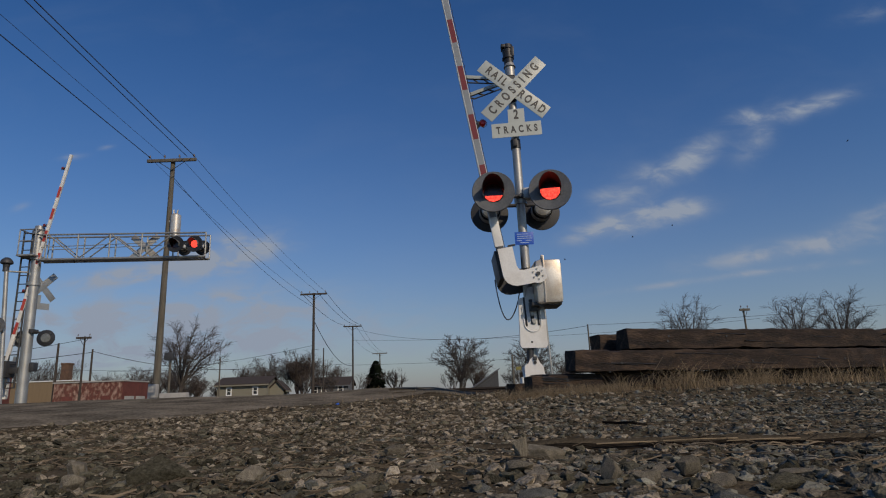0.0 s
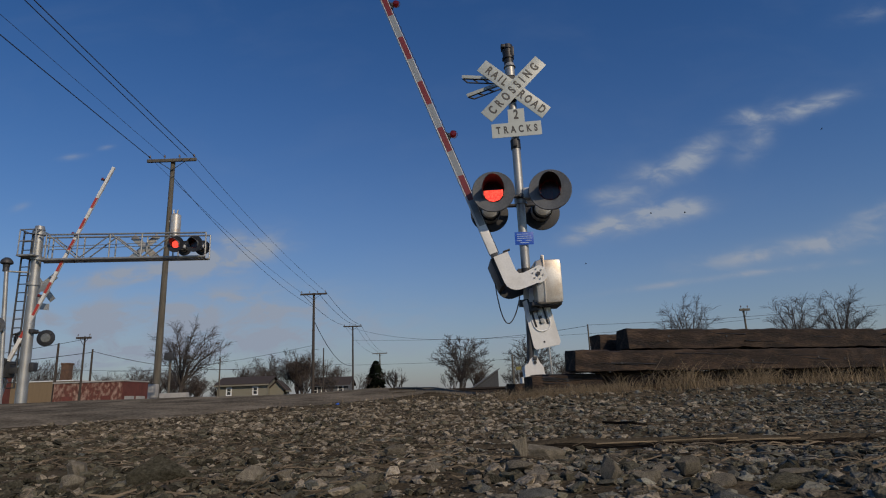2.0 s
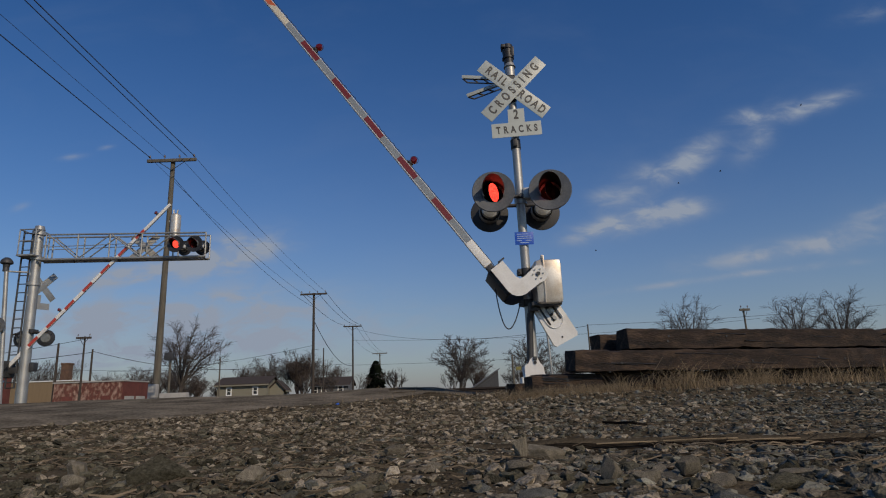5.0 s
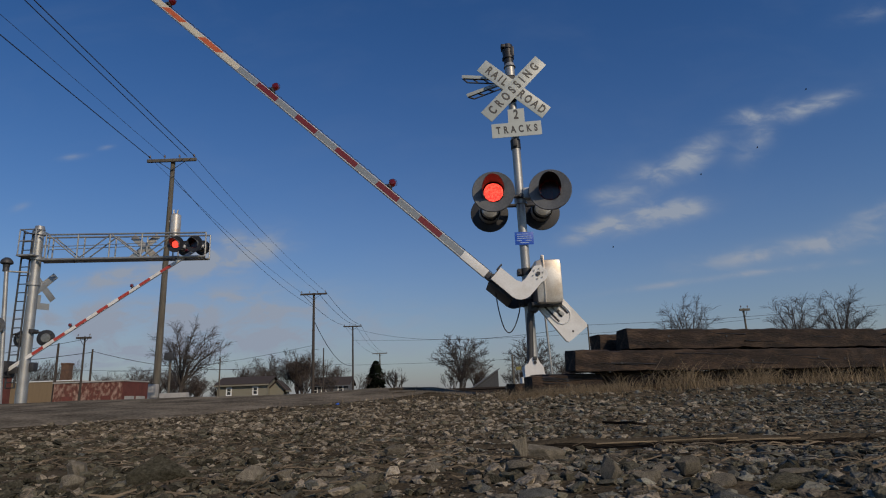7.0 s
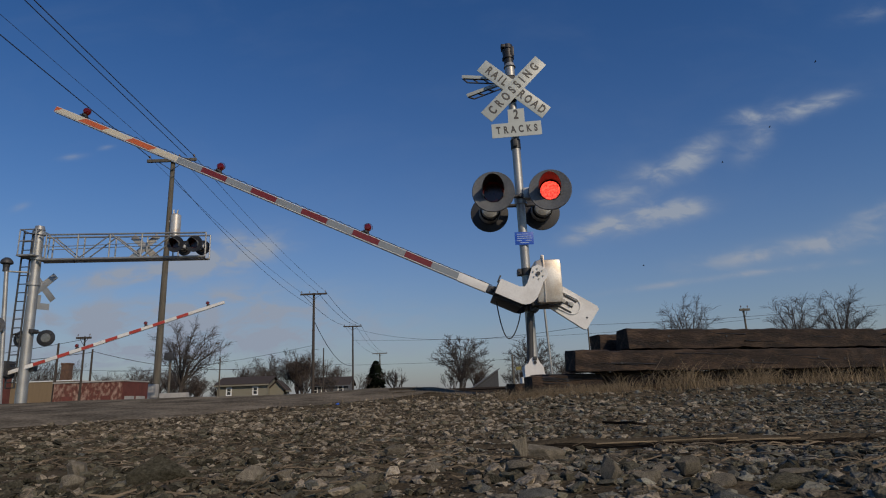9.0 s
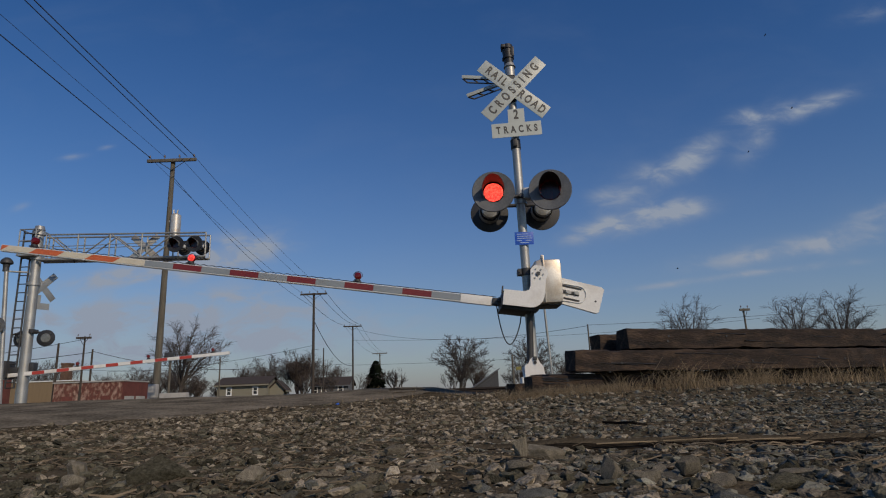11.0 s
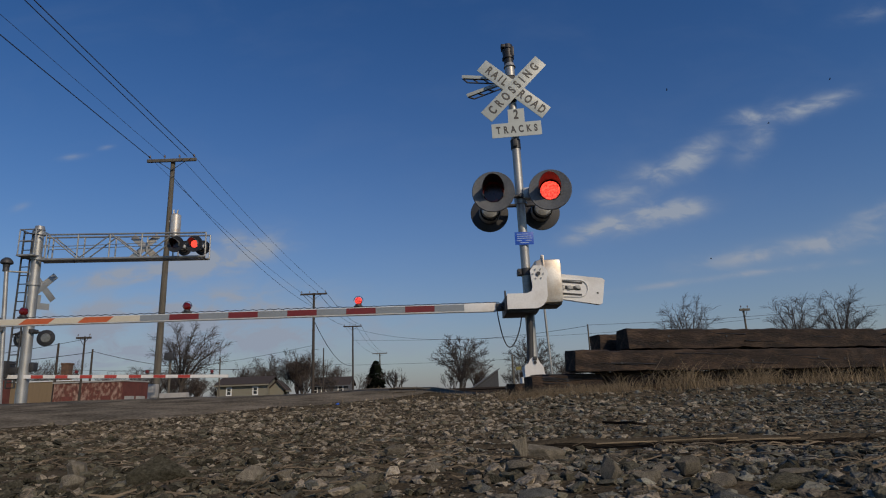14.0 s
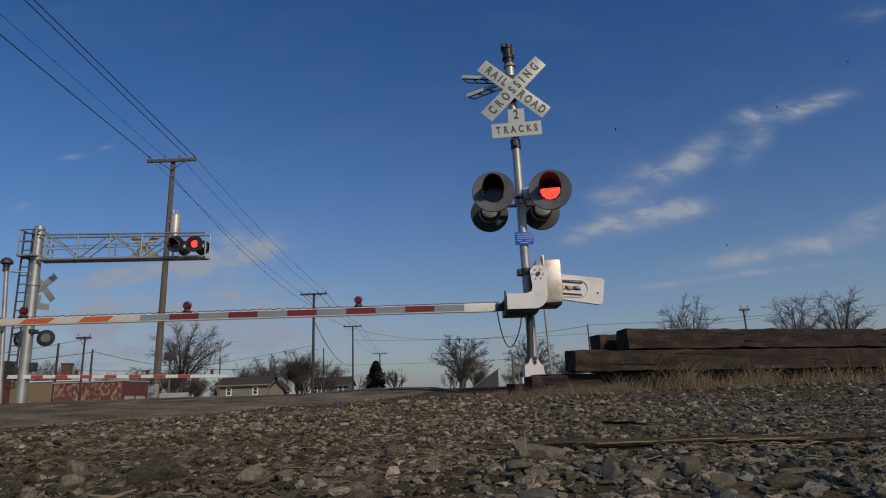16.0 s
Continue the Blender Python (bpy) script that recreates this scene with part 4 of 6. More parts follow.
# ================= utility poles and wires =================
def utility_pole(x, y, top, lean=0.0, arm=2.3, transformer=False, r=0.17, label="weathered wooden utility pole with a crossarm", pins=4, arm_yaw=0.0, wood="old_wood"):
    g = height(x, y) - 0.3
    t = thing("utility_pole", pose(x, y, g), label, "utility pole", "roadside utility poles")
    hgt = top - g
    bm = bmesh.new()
    rod(bm, (-lean, 0, 0), (0, 0, hgt), r, r * 0.62, 14)
    part("pole", bm, wood, t)
    if arm:
        ca = pose(0, 0, hgt, 0, 0, arm_yaw)
        bm = bmesh.new()
        box(bm, (0, -0.16, -0.12), (arm, 0.11, 0.15), ca, bevel=0.012)
        part("crossarm", bm, wood, t)
        bm = bmesh.new()
        for s in (-1, 1):
            rod(bm, ca @ Vector((s * arm * 0.28, -0.13, -0.16)), ca @ Vector((0, -0.13, -0.62)), 0.018, seg=6)
        part("crossarm_brace", bm, "steel_dark", t)
        for k in range(pins):
            px = -arm / 2 + 0.12 + (arm - 0.24) * k / max(1, pins - 1)
            bm = bmesh.new()
            c = ca @ Vector((px, -0.16, 0))
            rod(bm, c + Vector((0, 0, -0.05)), c + Vector((0, 0, 0.08)), 0.018, seg=8)
            rod(bm, c + Vector((0, 0, 0.06)), c + Vector((0, 0, 0.17)), 0.05, 0.03, 10)
            part("insulator", bm, "porcelain", t)
    if transformer:
        bm = bmesh.new()
        rod(bm, (0.34, -0.05, hgt - 3.95), (0.34, -0.05, hgt - 2.92), 0.24, 0.24, 20)
        rod(bm, (0.34, -0.05, hgt - 2.92), (0.34, -0.05, hgt - 2.84), 0.24, 0.14, 20)
        rod(bm, (0.26, -0.1, hgt - 2.85), (0.24, -0.1, hgt - 2.65), 0.035, seg=8)
        rod(bm, (0.42, -0.1, hgt - 2.85), (0.44, -0.1, hgt - 2.65), 0.035, seg=8)
        box(bm, (0.12, -0.05, hgt - 3.2), (0.2, 0.1, 0.1))
        part("transformer", bm, "alu", t, "grey pole transformer")
    return t


utility_pole(-13.07, 28.0, 12.03, lean=0.06, arm=2.4, transformer=True, r=0.165)
utility_pole(-11.45, 52.8, 9.45, arm=2.3, r=0.145, wood="dark_pole")
utility_pole(-12.2, 80.0, 9.7, arm=2.4, r=0.14, wood="dark_pole")
utility_pole(-13.6, 125.0, 9.3, arm=3.0, r=0.18)
utility_pole(-19.0, 95.0, 8.2, arm=0, r=0.13, wood="dark_pole", label="thin wooden service pole")
utility_pole(-9.3, 125.0, 4.7, arm=0, r=0.16, label="short pale service pole")
utility_pole(-26.6, 45.0, 5.5, arm=1.1, r=0.09, wood="dark_pole", pins=2)
utility_pole(-34.6, 60.0, 6.0, arm=0, r=0.13, wood="dark_pole", label="thin wooden service pole")
utility_pole(-38.0, 60.0, 6.7, arm=0, r=0.15, wood="dark_pole", label="thin wooden service pole")
utility_pole(-29.4, 80.0, 6.3, arm=0, r=0.12, label="thin wooden service pole")
utility_pole(9.25, 40.0, 4.45, arm=0, r=0.07, label="short wooden service pole")
utility_pole(20.5, 42.0, 5.35, arm=0.7, r=0.09, pins=2, label="thin utility pole top behind the timbers")
utility_pole(5.25, 50.0, 3.3, arm=0, r=0.11, label="thin wooden service pole")


def meter_post():
    t = thing("meter_post", pose(-26.9, 60.0, 0), "grey post with a metal box near its top", "post")
    bm = bmesh.new()
    rod(bm, (0, 0, -0.2), (0, 0, 5.3), 0.13, 0.11, 10)
    part("post", bm, "old_wood", t)
    bm = bmesh.new()
    box(bm, (-0.05, -0.2, 5.0), (0.85, 0.4, 0.75), bevel=0.04)
    part("metal_box", bm, "steel_dark", t, "dark grey metal box")


meter_post()


def steel_guy():
    t = thing("signal_post", pose(1.59, 9.6, height(1.59, 9.6)), "thin grey steel pipe post behind the signal", "post")
    bm = bmesh.new()
    rod(bm, (0.02, 0, -0.05), (-0.03, 0, 1.35), 0.018, seg=10)
    part("pipe", bm, "galv", t)
    bm = bmesh.new()
    rod(bm, (0.02, 0, -0.02), (0.02, 0, 0.08), 0.03, seg=10)
    part("collar", bm, "galv", t)


steel_guy()


def wire(p0, p1, sag, r=0.010, label="black overhead wire between poles"):
    p0, p1 = Vector(p0), Vector(p1)
    n = 22
    pts = [p0.lerp(p1, i / n) - Vector((0, 0, 4 * sag * (i / n) * (1 - i / n))) for i in range(n + 1)]
    bm = bmesh.new()
    along = (p1 - p0).normalized()
    side = along.cross(Vector((0, 0, 1))).normalized() * r
    up = side.cross(along).normalized() * r
    rings = [[bm.verts.new(p + side * math.cos(k * math.tau / 5) + up * math.sin(k * math.tau / 5)) for k in range(5)] for p in pts]
    for a, b in zip(rings, rings[1:]):
        for k in range(5):
            bm.faces.new((a[k], a[(k + 1) % 5], b[(k + 1) % 5], b[k]))
    ob = finish("overhead_wire", bm, "wire")
    return tagged(ob, label, "wire", "overhead wires")


def wires():
    # from the tall pole back over the camera's side
    wire((-14.15, 27.84, 12.1), (-9.0, -22, 8.6), 0.15, 0.018)
    wire((-12.35, 27.84, 12.1), (-12.2, -22, 13.2), 0.1, 0.017)
    wire((-11.99, 27.84, 12.1), (-12.4, -22, 13.4), 0.1, 0.018)
    wire((-13.43, 27.84, 12.1), (-11.5, -22, 11.2), 0.1, 0.008)
    for dx in (-1.08, 0.36, 1.08):
        wire((-13.07 + dx, 27.84, 12.1), (-11.45 + dx, 52.6, 9.5), 0.35)
        wire((-11.45 + dx, 52.6, 9.5), (-12.2 + dx, 79.8, 9.75), 0.5, 0.02)
        wire((-12.2 + dx, 79.8, 9.75), (-13.6 + dx, 124.8, 9.3), 0.8, 0.014)
    wire((-13.2, 28, 11.3), (-11.45, 52.8, 8.2), 0.7, 0.012)
    wire((-11.4, 52.8, 7.0), (-12.2, 80, 4.6), 1.2, 0.03)
    wire((-11.5, 52.8, 4.9), (-34, 62, 3.9), 0.5, 0.014)
    wire((-12.2, 80, 9.4), (9.25, 40, 4.35), 1.2, 0.014)
    wire((-12.2, 80, 7.8), (40, 78, 8.4), 0.8, 0.017)
    wire((-12.0, 80, 4.6), (45, 82, 6.2), 0.6, 0.017)
    wire((-60, 84, 6.2), (-12.2, 80, 4.8), 0.6, 0.017)
    wire((9.25, 40, 4.4), (34, 44, 5.6), 0.2, 0.011)
    wire((-34.6, 60, 5.8), (-22, 70, 4.1), 0.7, 0.025)
    wire((-34.6, 60, 5.7), (-60, 58, 4.5), 0.4, 0.03)
    wire((-26.6, 45, 5.3), (-45, 47, 4.0), 0.3, 0.018)


wires()


# ================= buildings =================
def gable_house(x, y, w, d, eave, ridge, wall, roof, label, yaw=0.0, windows=(), along=True, porch=False):
    t = thing("house", pose(x, y, 0, 0, 0, yaw), label, "house", "houses beyond the crossing")
    hw, hd = w / 2, d / 2
    bm = bmesh.new()
    v = [bm.verts.new(p) for p in ((-hw, -hd, -0.2), (hw, -hd, -0.2), (hw, hd, -0.2), (-hw, hd, -0.2), (-hw, -hd, eave), (hw, -hd, eave), (hw, hd, eave), (-hw, hd, eave), (-hw, 0, ridge), (hw, 0, ridge))]
    for f in ((0, 1, 5, 4), (2, 3, 7, 6), (1, 2, 6, 9, 5), (3, 0, 4, 8, 7), (0, 3, 2, 1)):
        bm.faces.new([v[i] for i in f])
    bmesh.ops.recalc_face_normals(bm, faces=bm.faces[:])
    part("wall", bm, wall, t)
    bm = bmesh.new()
    k = (ridge - eave) / hd
    for s in (-1, 1):
        pr = [(s * (hd + 0.45), eave - 0.45 * k + 0.02), (0, ridge + 0.02), (0, ridge + 0.2), (s * (hd + 0.45), eave - 0.45 * k + 0.2)]
        a = [bm.verts.new((-hw - 0.35, p, q)) for p, q in pr]
        b = [bm.verts.new((hw + 0.35, p, q)) for p, q in pr]
        bm.faces.new(a), bm.faces.new(b[::-1])
        for i in range(4):
            bm.faces.new((a[i], b[i], b[(i + 1) % 4], a[(i + 1) % 4]))
    bmesh.ops.recalc_face_normals(bm, faces=bm.faces[:])
    part("roof", bm, roof, t, "dark shingle roof")
    bm = bmesh.new()
    box(bm, (0, -hd - 0.47, eave - 0.45 * k + 0.02), (w + 0.7, 0.05, 0.2))
    part("gutter", bm, wall, t)
    for wx, wz, ww, wh in windows:
        bm = bmesh.new()
        for a, b, c, e in ((-ww / 2 - 0.08, 0, 0.16, wh + 0.32), (ww / 2 + 0.08, 0, 0.16, wh + 0.32), (0, wh / 2 + 0.08, ww, 0.16), (0, -wh / 2 - 0.08, ww, 0.16), (0, 0, ww, 0.06)):
            box(bm, (wx + a, -hd - 0.04, wz + b), (c, 0.08, e))
        wn = part("window", bm, "trim", t, "white-framed window")
        bm = bmesh.new()
        box(bm, (wx, -hd - 0.015, wz), (ww, 0.03, wh))
        part("pane", bm, "pane", wn)
    return t


def flat_building(x, y, w, d, h, wall, label, yaw=0.0, name="building", openings=(), cap="concrete"):
    t = thing(name, pose(x, y, 0, 0, 0, yaw), label, "building", "buildings beyond the crossing")
    bm = bmesh.new()
    box(bm, (0, 0, h / 2 - 0.2), (w, d, h + 0.4))
    part("wall", bm, wall, t)
    bm = bmesh.new()
    box(bm, (0, 0, h + 0.05), (w + 0.2, d + 0.2, 0.12))
    part("roof", bm, cap, t)
    for ox, oz, ow, oh, m in openings:
        bm = bmesh.new()
        box(bm, (ox, -d / 2 - 0.01, oz), (ow, 0.06, oh), bevel=0.01)
        part("opening", bm, m, t, "boarded opening")
    return t


def buildings():
    gable_house(-29.7, 93.0, 7.2, 6.0, 3.0, 4.0, "siding", "shingle", "small beige house with a dark shingle roof", windows=((-1.9, 2.05, 0.5, 0.9), (1.9, 2.05, 0.5, 0.9)))
    gable_house(-25.1, 92.6, 2.4, 2.0, 2.3, 3.3, "siding", "shingle", "beige side wing of a small house", yaw=90)
    gable_house(-20.6, 112.0, 6.4, 7.0, 2.9, 4.2, "siding_grey", "shingle", "low dark-roofed house with white windows", windows=((-2.6, 2.1, 0.8, 1.1), (-1.0, 2.2, 0.6, 1.0), (1.9, 2.2, 0.7, 1.0)))
    shop = flat_building(-34.4, 62.0, 6.6, 5.0, 2.8, "brick", "worn red-brick building with patchy pale plaster", openings=((-1.9, 1.2, 1.0, 0.7, "brick_dark"), (1.8, 1.2, 0.9, 0.6, "brick_dark")))
    bm = bmesh.new()
    box(bm, (3.32, 0, 1.35), (0.04, 4.98, 2.9))
    part("side_wall", bm, "brick_dark", shop, "dark red brick side wall")
    for y in (-1.2, 1.0):
        bm = bmesh.new()
        box(bm, (3.36, y, 1.05), (0.05, 1.8, 0.7), bevel=0.01)
        part("loading_door", bm, "concrete", shop, "pale door")
    flat_building(-49.0, 78.0, 7.6, 6.0, 3.75, "siding_tan", "tan metal-sided building with a pale roof edge", cap="trim")
    flat_building(-50.2, 62.0, 9.0, 6.0, 3.9, "brick_dark", "dark red building beside the tan one")
    t = thing("chimney", pose(-52.3, 85.0, 0), "brown brick chimney behind the tan building", "chimney")
    bm = bmesh.new()
    box(bm, (0, 0, 3.2), (1.05, 1.05, 6.6), bevel=0.03)
    part("stack", bm, "brown_brick", t)
    bm = bmesh.new()
    box(bm, (0, 0, 6.5), (1.2, 1.2, 0.25), bevel=0.03)
    part("cap", bm, "brown_brick", t)
    t = thing("shed", pose(3.4, 62.0, 0), "grey metal shed with a single sloping roof", "shed")
    bm = bmesh.new()
    plate(bm, [(-1.9, -0.1), (1.45, -0.1), (1.45, 2.45), (-1.9, 0.30)][::-1], -2, 2)
    part("wall", bm, "steel_dark", t)
    bm = bmesh.new()
    plate(bm, [(-2.1, 0.24), (1.6, 2.58), (1.6, 2.68), (-2.1, 0.34)][::-1], -2.2, 2.2)
    part("roof", bm, "siding_grey", t)
    t = thing("site_sign", pose(5.7, 50.0, 0), "small yellow sign beside a service pole", "sign")
    bm = bmesh.new()
    box(bm, (0, 0, 2.2), (0.42, 0.03, 0.26), bevel=0.005)
    part("sign_plate", bm, "yellow", t)
    bm = bmesh.new()
    rod(bm, (0, 0.03, -0.1), (0, 0.03, 2.2), 0.03, seg=8)
    part("sign_post", bm, "galv", t)
    # pale cabinets by the tall pole
    t = thing("utility_cabinet", pose(-12.58, 26.6, 0.0), "pale grey metal utility cabinet", "utility cabinet")
    bm = bmesh.new()
    box(bm, (0, 0, 0.90), (0.34, 0.3, 0.56), bevel=0.02)
    part("body", bm, "concrete", t)
    bm = bmesh.new()
    box(bm, (0, 0, 0.3), (0.26, 0.2, 0.66))
    part("plinth", bm, "concrete", t)
    bm = bmesh.new()
    rod(bm, (-0.02, -0.17, 1.0), (-0.02, -0.15, 1.0), 0.07, seg=18)
    part("meter", bm, "galv", t)
    t = thing("barrier_block", pose(-18.5, 42.0, 0), "long pale concrete barrier beside the road", "barrier")
    bm = bmesh.new()
    box(bm, (0, 0, 0.55), (2.0, 0.5, 1.15), bevel=0.05)
    part("block", bm, "concrete", t)


buildings()


# ================= trees =================
def limb_mesh(bm, p0, p1, r0, r1, sides):
    d = (p1 - p0)
    q = d.to_track_quat("Z", "Y")
    a, b = [], []
    for k in range(sides):
        c = Vector((math.cos(k * math.tau / sides), math.sin(k * math.tau / sides), 0))
        a.append(bm.verts.new(p0 + q @ (c * r0)))
        b.append(bm.verts.new(p1 + q @ (c * r1)))
    for k in range(sides):
        bm.faces.new((a[k], a[(k + 1) % sides], b[(k + 1) % sides], b[k]))


def bare_tree(x, y, h, spread, seed, mat="bark", label="bare leafless tree with spreading twigs", depth=6, trunk=0.28, z=0.0, stems=1, twig=0.012, group="bare trees", stout=0.66, bushy=0.55, lift=0.16):
    rnd = random.Random(seed)
    t = thing("tree", pose(x, y, z), label, "tree", group)
    tb, cb = bmesh.new(), bmesh.new()

    def grow(bm, p, d, ln, r, level):
        n = 3 if level < 4 else 2
        for i in range(n):
            d = (d + Vector((rnd.uniform(-1, 1), rnd.uniform(-1, 1), rnd.uniform(-0.5, 0.9))) * 0.16).normalized()
            q = p + d * ln / n
            r2 = max(twig, r * (0.85 if level else 0.9))
            limb_mesh(bm if level else tb, p, q, r, r2, 6 if level < 2 else 3)
            p, r = q, r2
            if level and level < depth and rnd.random() < bushy:
                side(bm, p, d, ln * rnd.uniform(0.45, 0.8), r * 0.55, level + 1)
        if level < depth:
            for k in range(2 + (rnd.random() < 0.3) + (2 if level == 0 else 0)):
                side(bm, p, d, ln * rnd.uniform(0.72, 0.95), r * rnd.uniform(stout - 0.08, stout + 0.08), level + 1)

    def side(bm, p, d, ln, r, level):
        a = rnd.uniform(0, math.tau)
        out = Vector((math.cos(a), math.sin(a), 0))
        nd = (d * rnd.uniform(0.7, 1.0) + out * rnd.uniform(0.3, 0.8) * spread + Vector((0, 0, lift))).normalized()
        grow(cb, p, nd, ln, max(twig, r), level)

    for s in range(stems):
        o = Vector((rnd.uniform(-1, 1), rnd.uniform(-1, 1), 0)) * (0.0 if stems == 1 else h * 0.16)
        grow(tb, o + Vector((0, 0, -0.2)), Vector((rnd.uniform(-0.12, 0.12), 0, 1)), h * (0.26 if stems == 1 else 0.2) * rnd.uniform(0.85, 1.1), trunk, 0)
    zmax = max(v.co.z for v in cb.verts)
    f = h / zmax
    for b in (tb, cb):
        bmesh.ops.scale(b, vec=(f, f, f), verts=b.verts[:])
    part("trunk", tb, mat, t)
    part("crown", cb, mat, t, "mass of fine bare twigs")
    return t


def crown_tree(x, y, h, width, shift, seed, limbs=15, mat="bark", fine=1.0):
    """A big bare tree: short trunk, long arching limbs, a rounded crown of fine twigs."""
    rnd = random.Random(seed)
    t = thing("tree", pose(x, y, 0), "large bare tree with arching limbs and rounded crown", "tree", "bare trees")
    tb, cb = bmesh.new(), bmesh.new()
    fork = Vector((shift * 0.22, 0, h * 0.26))
    limb_mesh(tb, Vector((0, 0, -0.2)), fork * 0.5, 0.036 * h, 0.030 * h, 8)
    limb_mesh(tb, fork * 0.5, fork, 0.030 * h, 0.024 * h, 8)

    def arch(p, q, rise, r, n):
        """Curve from p to q that first climbs, then bends outwards."""
        c = Vector((p.x + (q.x - p.x) * 0.35, p.y + (q.y - p.y) * 0.35, p.z + (q.z - p.z) * 0.65 + rise))
        pts = []
        for k in range(n + 1):
            a = k / n
            w = p * (1 - a) ** 2 + c * 2 * a * (1 - a) + q * a * a
            if 0 < k < n:
                w = w + Vector((rnd.gauss(0, 1), rnd.gauss(0, 1), rnd.gauss(0, 1))) * 0.011 * (q - p).length
            pts.append(w)
        for k in range(n):
            ra, rb = r * (1 - k / n) ** 0.8, r * (1 - (k + 1) / n) ** 0.8
            limb_mesh(cb, pts[k], pts[k + 1], max(0.010 * fine, ra), max(0.008 * fine, rb), 6 if r > 0.06 else 3)
        return pts

    for i in range(limbs):
        a = i * 2.4 + rnd.uniform(-0.3, 0.3)
        up = -0.25 + 1.2 * (i + 0.5) / limbs
        out = math.sqrt(max(0.05, 1 - up * up))
        q = Vector((shift + math.cos(a) * out * width / 2, math.sin(a) * out * width / 2, h * (0.60 + 0.38 * up)))
        main = arch(fork * rnd.uniform(0.75, 1.0), q, h * 0.10, h * rnd.uniform(0.007, 0.0130), 9)
        for k in range(3, 10):
            for b in range(2):
                ln = rnd.uniform(0.09, 0.20) * h * (1.15 - 0.05 * k)
                d = (main[k] - main[k - 1]).normalized() + Vector((rnd.gauss(0, 0.7), rnd.gauss(0, 0.7), rnd.gauss(0.3, 0.4)))
                limb = arch(main[k], main[k] + d.normalized() * ln, 0.1, 0.0022 * h * fine, 4)
                for p0, p1 in zip(limb, limb[1:]):
                    for c in range(3):
                        e = (p1 - p0).normalized() + Vector((rnd.gauss(0, 0.7), rnd.gauss(0, 0.7), rnd.gauss(0.05, 0.5)))
                        arch(p1, p1 + e.normalized() * rnd.uniform(0.035, 0.085) * h, 0.03, 0.011 * fine, 2)
    part("trunk", tb, mat, t)
    part("crown", cb, mat, t, "mass of fine bare twigs")
    return t


def conifer(x, y, h, w, seed):
    rnd = random.Random(seed)
    t = thing("conifer", pose(x, y, 0), "dark green conifer with a ragged outline", "tree")
    bm = bmesh.new()
    rod(bm, (0, 0, -0.2), (0, 0, h), 0.16, 0.03, 8)
    part("trunk", bm, "bark", t)
    bm = bmesh.new()
    for k in range(2400):
        z = h * (0.12 + 0.86 * rnd.random() ** 1.1)
        rmax = w / 2 * min(1, (1.03 - z / h) * 2.4) * (0.75 + 0.35 * noise.noise((z * 1.3, seed, 0)))
        a, rr = rnd.uniform(0, math.tau), rmax * math.sqrt(rnd.random())
        c = Vector((rr * math.cos(a), rr * math.sin(a), z - rr * 0.25))
        l = rnd.uniform(0.25, 0.6)
        tip = c + Vector((math.cos(a) * l, math.sin(a) * l, rnd.uniform(-0.3, 0.05)))
        s = Vector((-math.sin(a), math.cos(a), rnd.uniform(-0.3, 0.3))) * 0.22
        vs = [bm.verts.new(p) for p in (c - s, tip, c + s, c + Vector((0, 0, 0.18)))]
        bm.faces.new(vs[:3]), bm.faces.new((vs[0], vs[1], vs[3]))
    part("crown", bm, "conifer", t, "dark green needles")
    return t


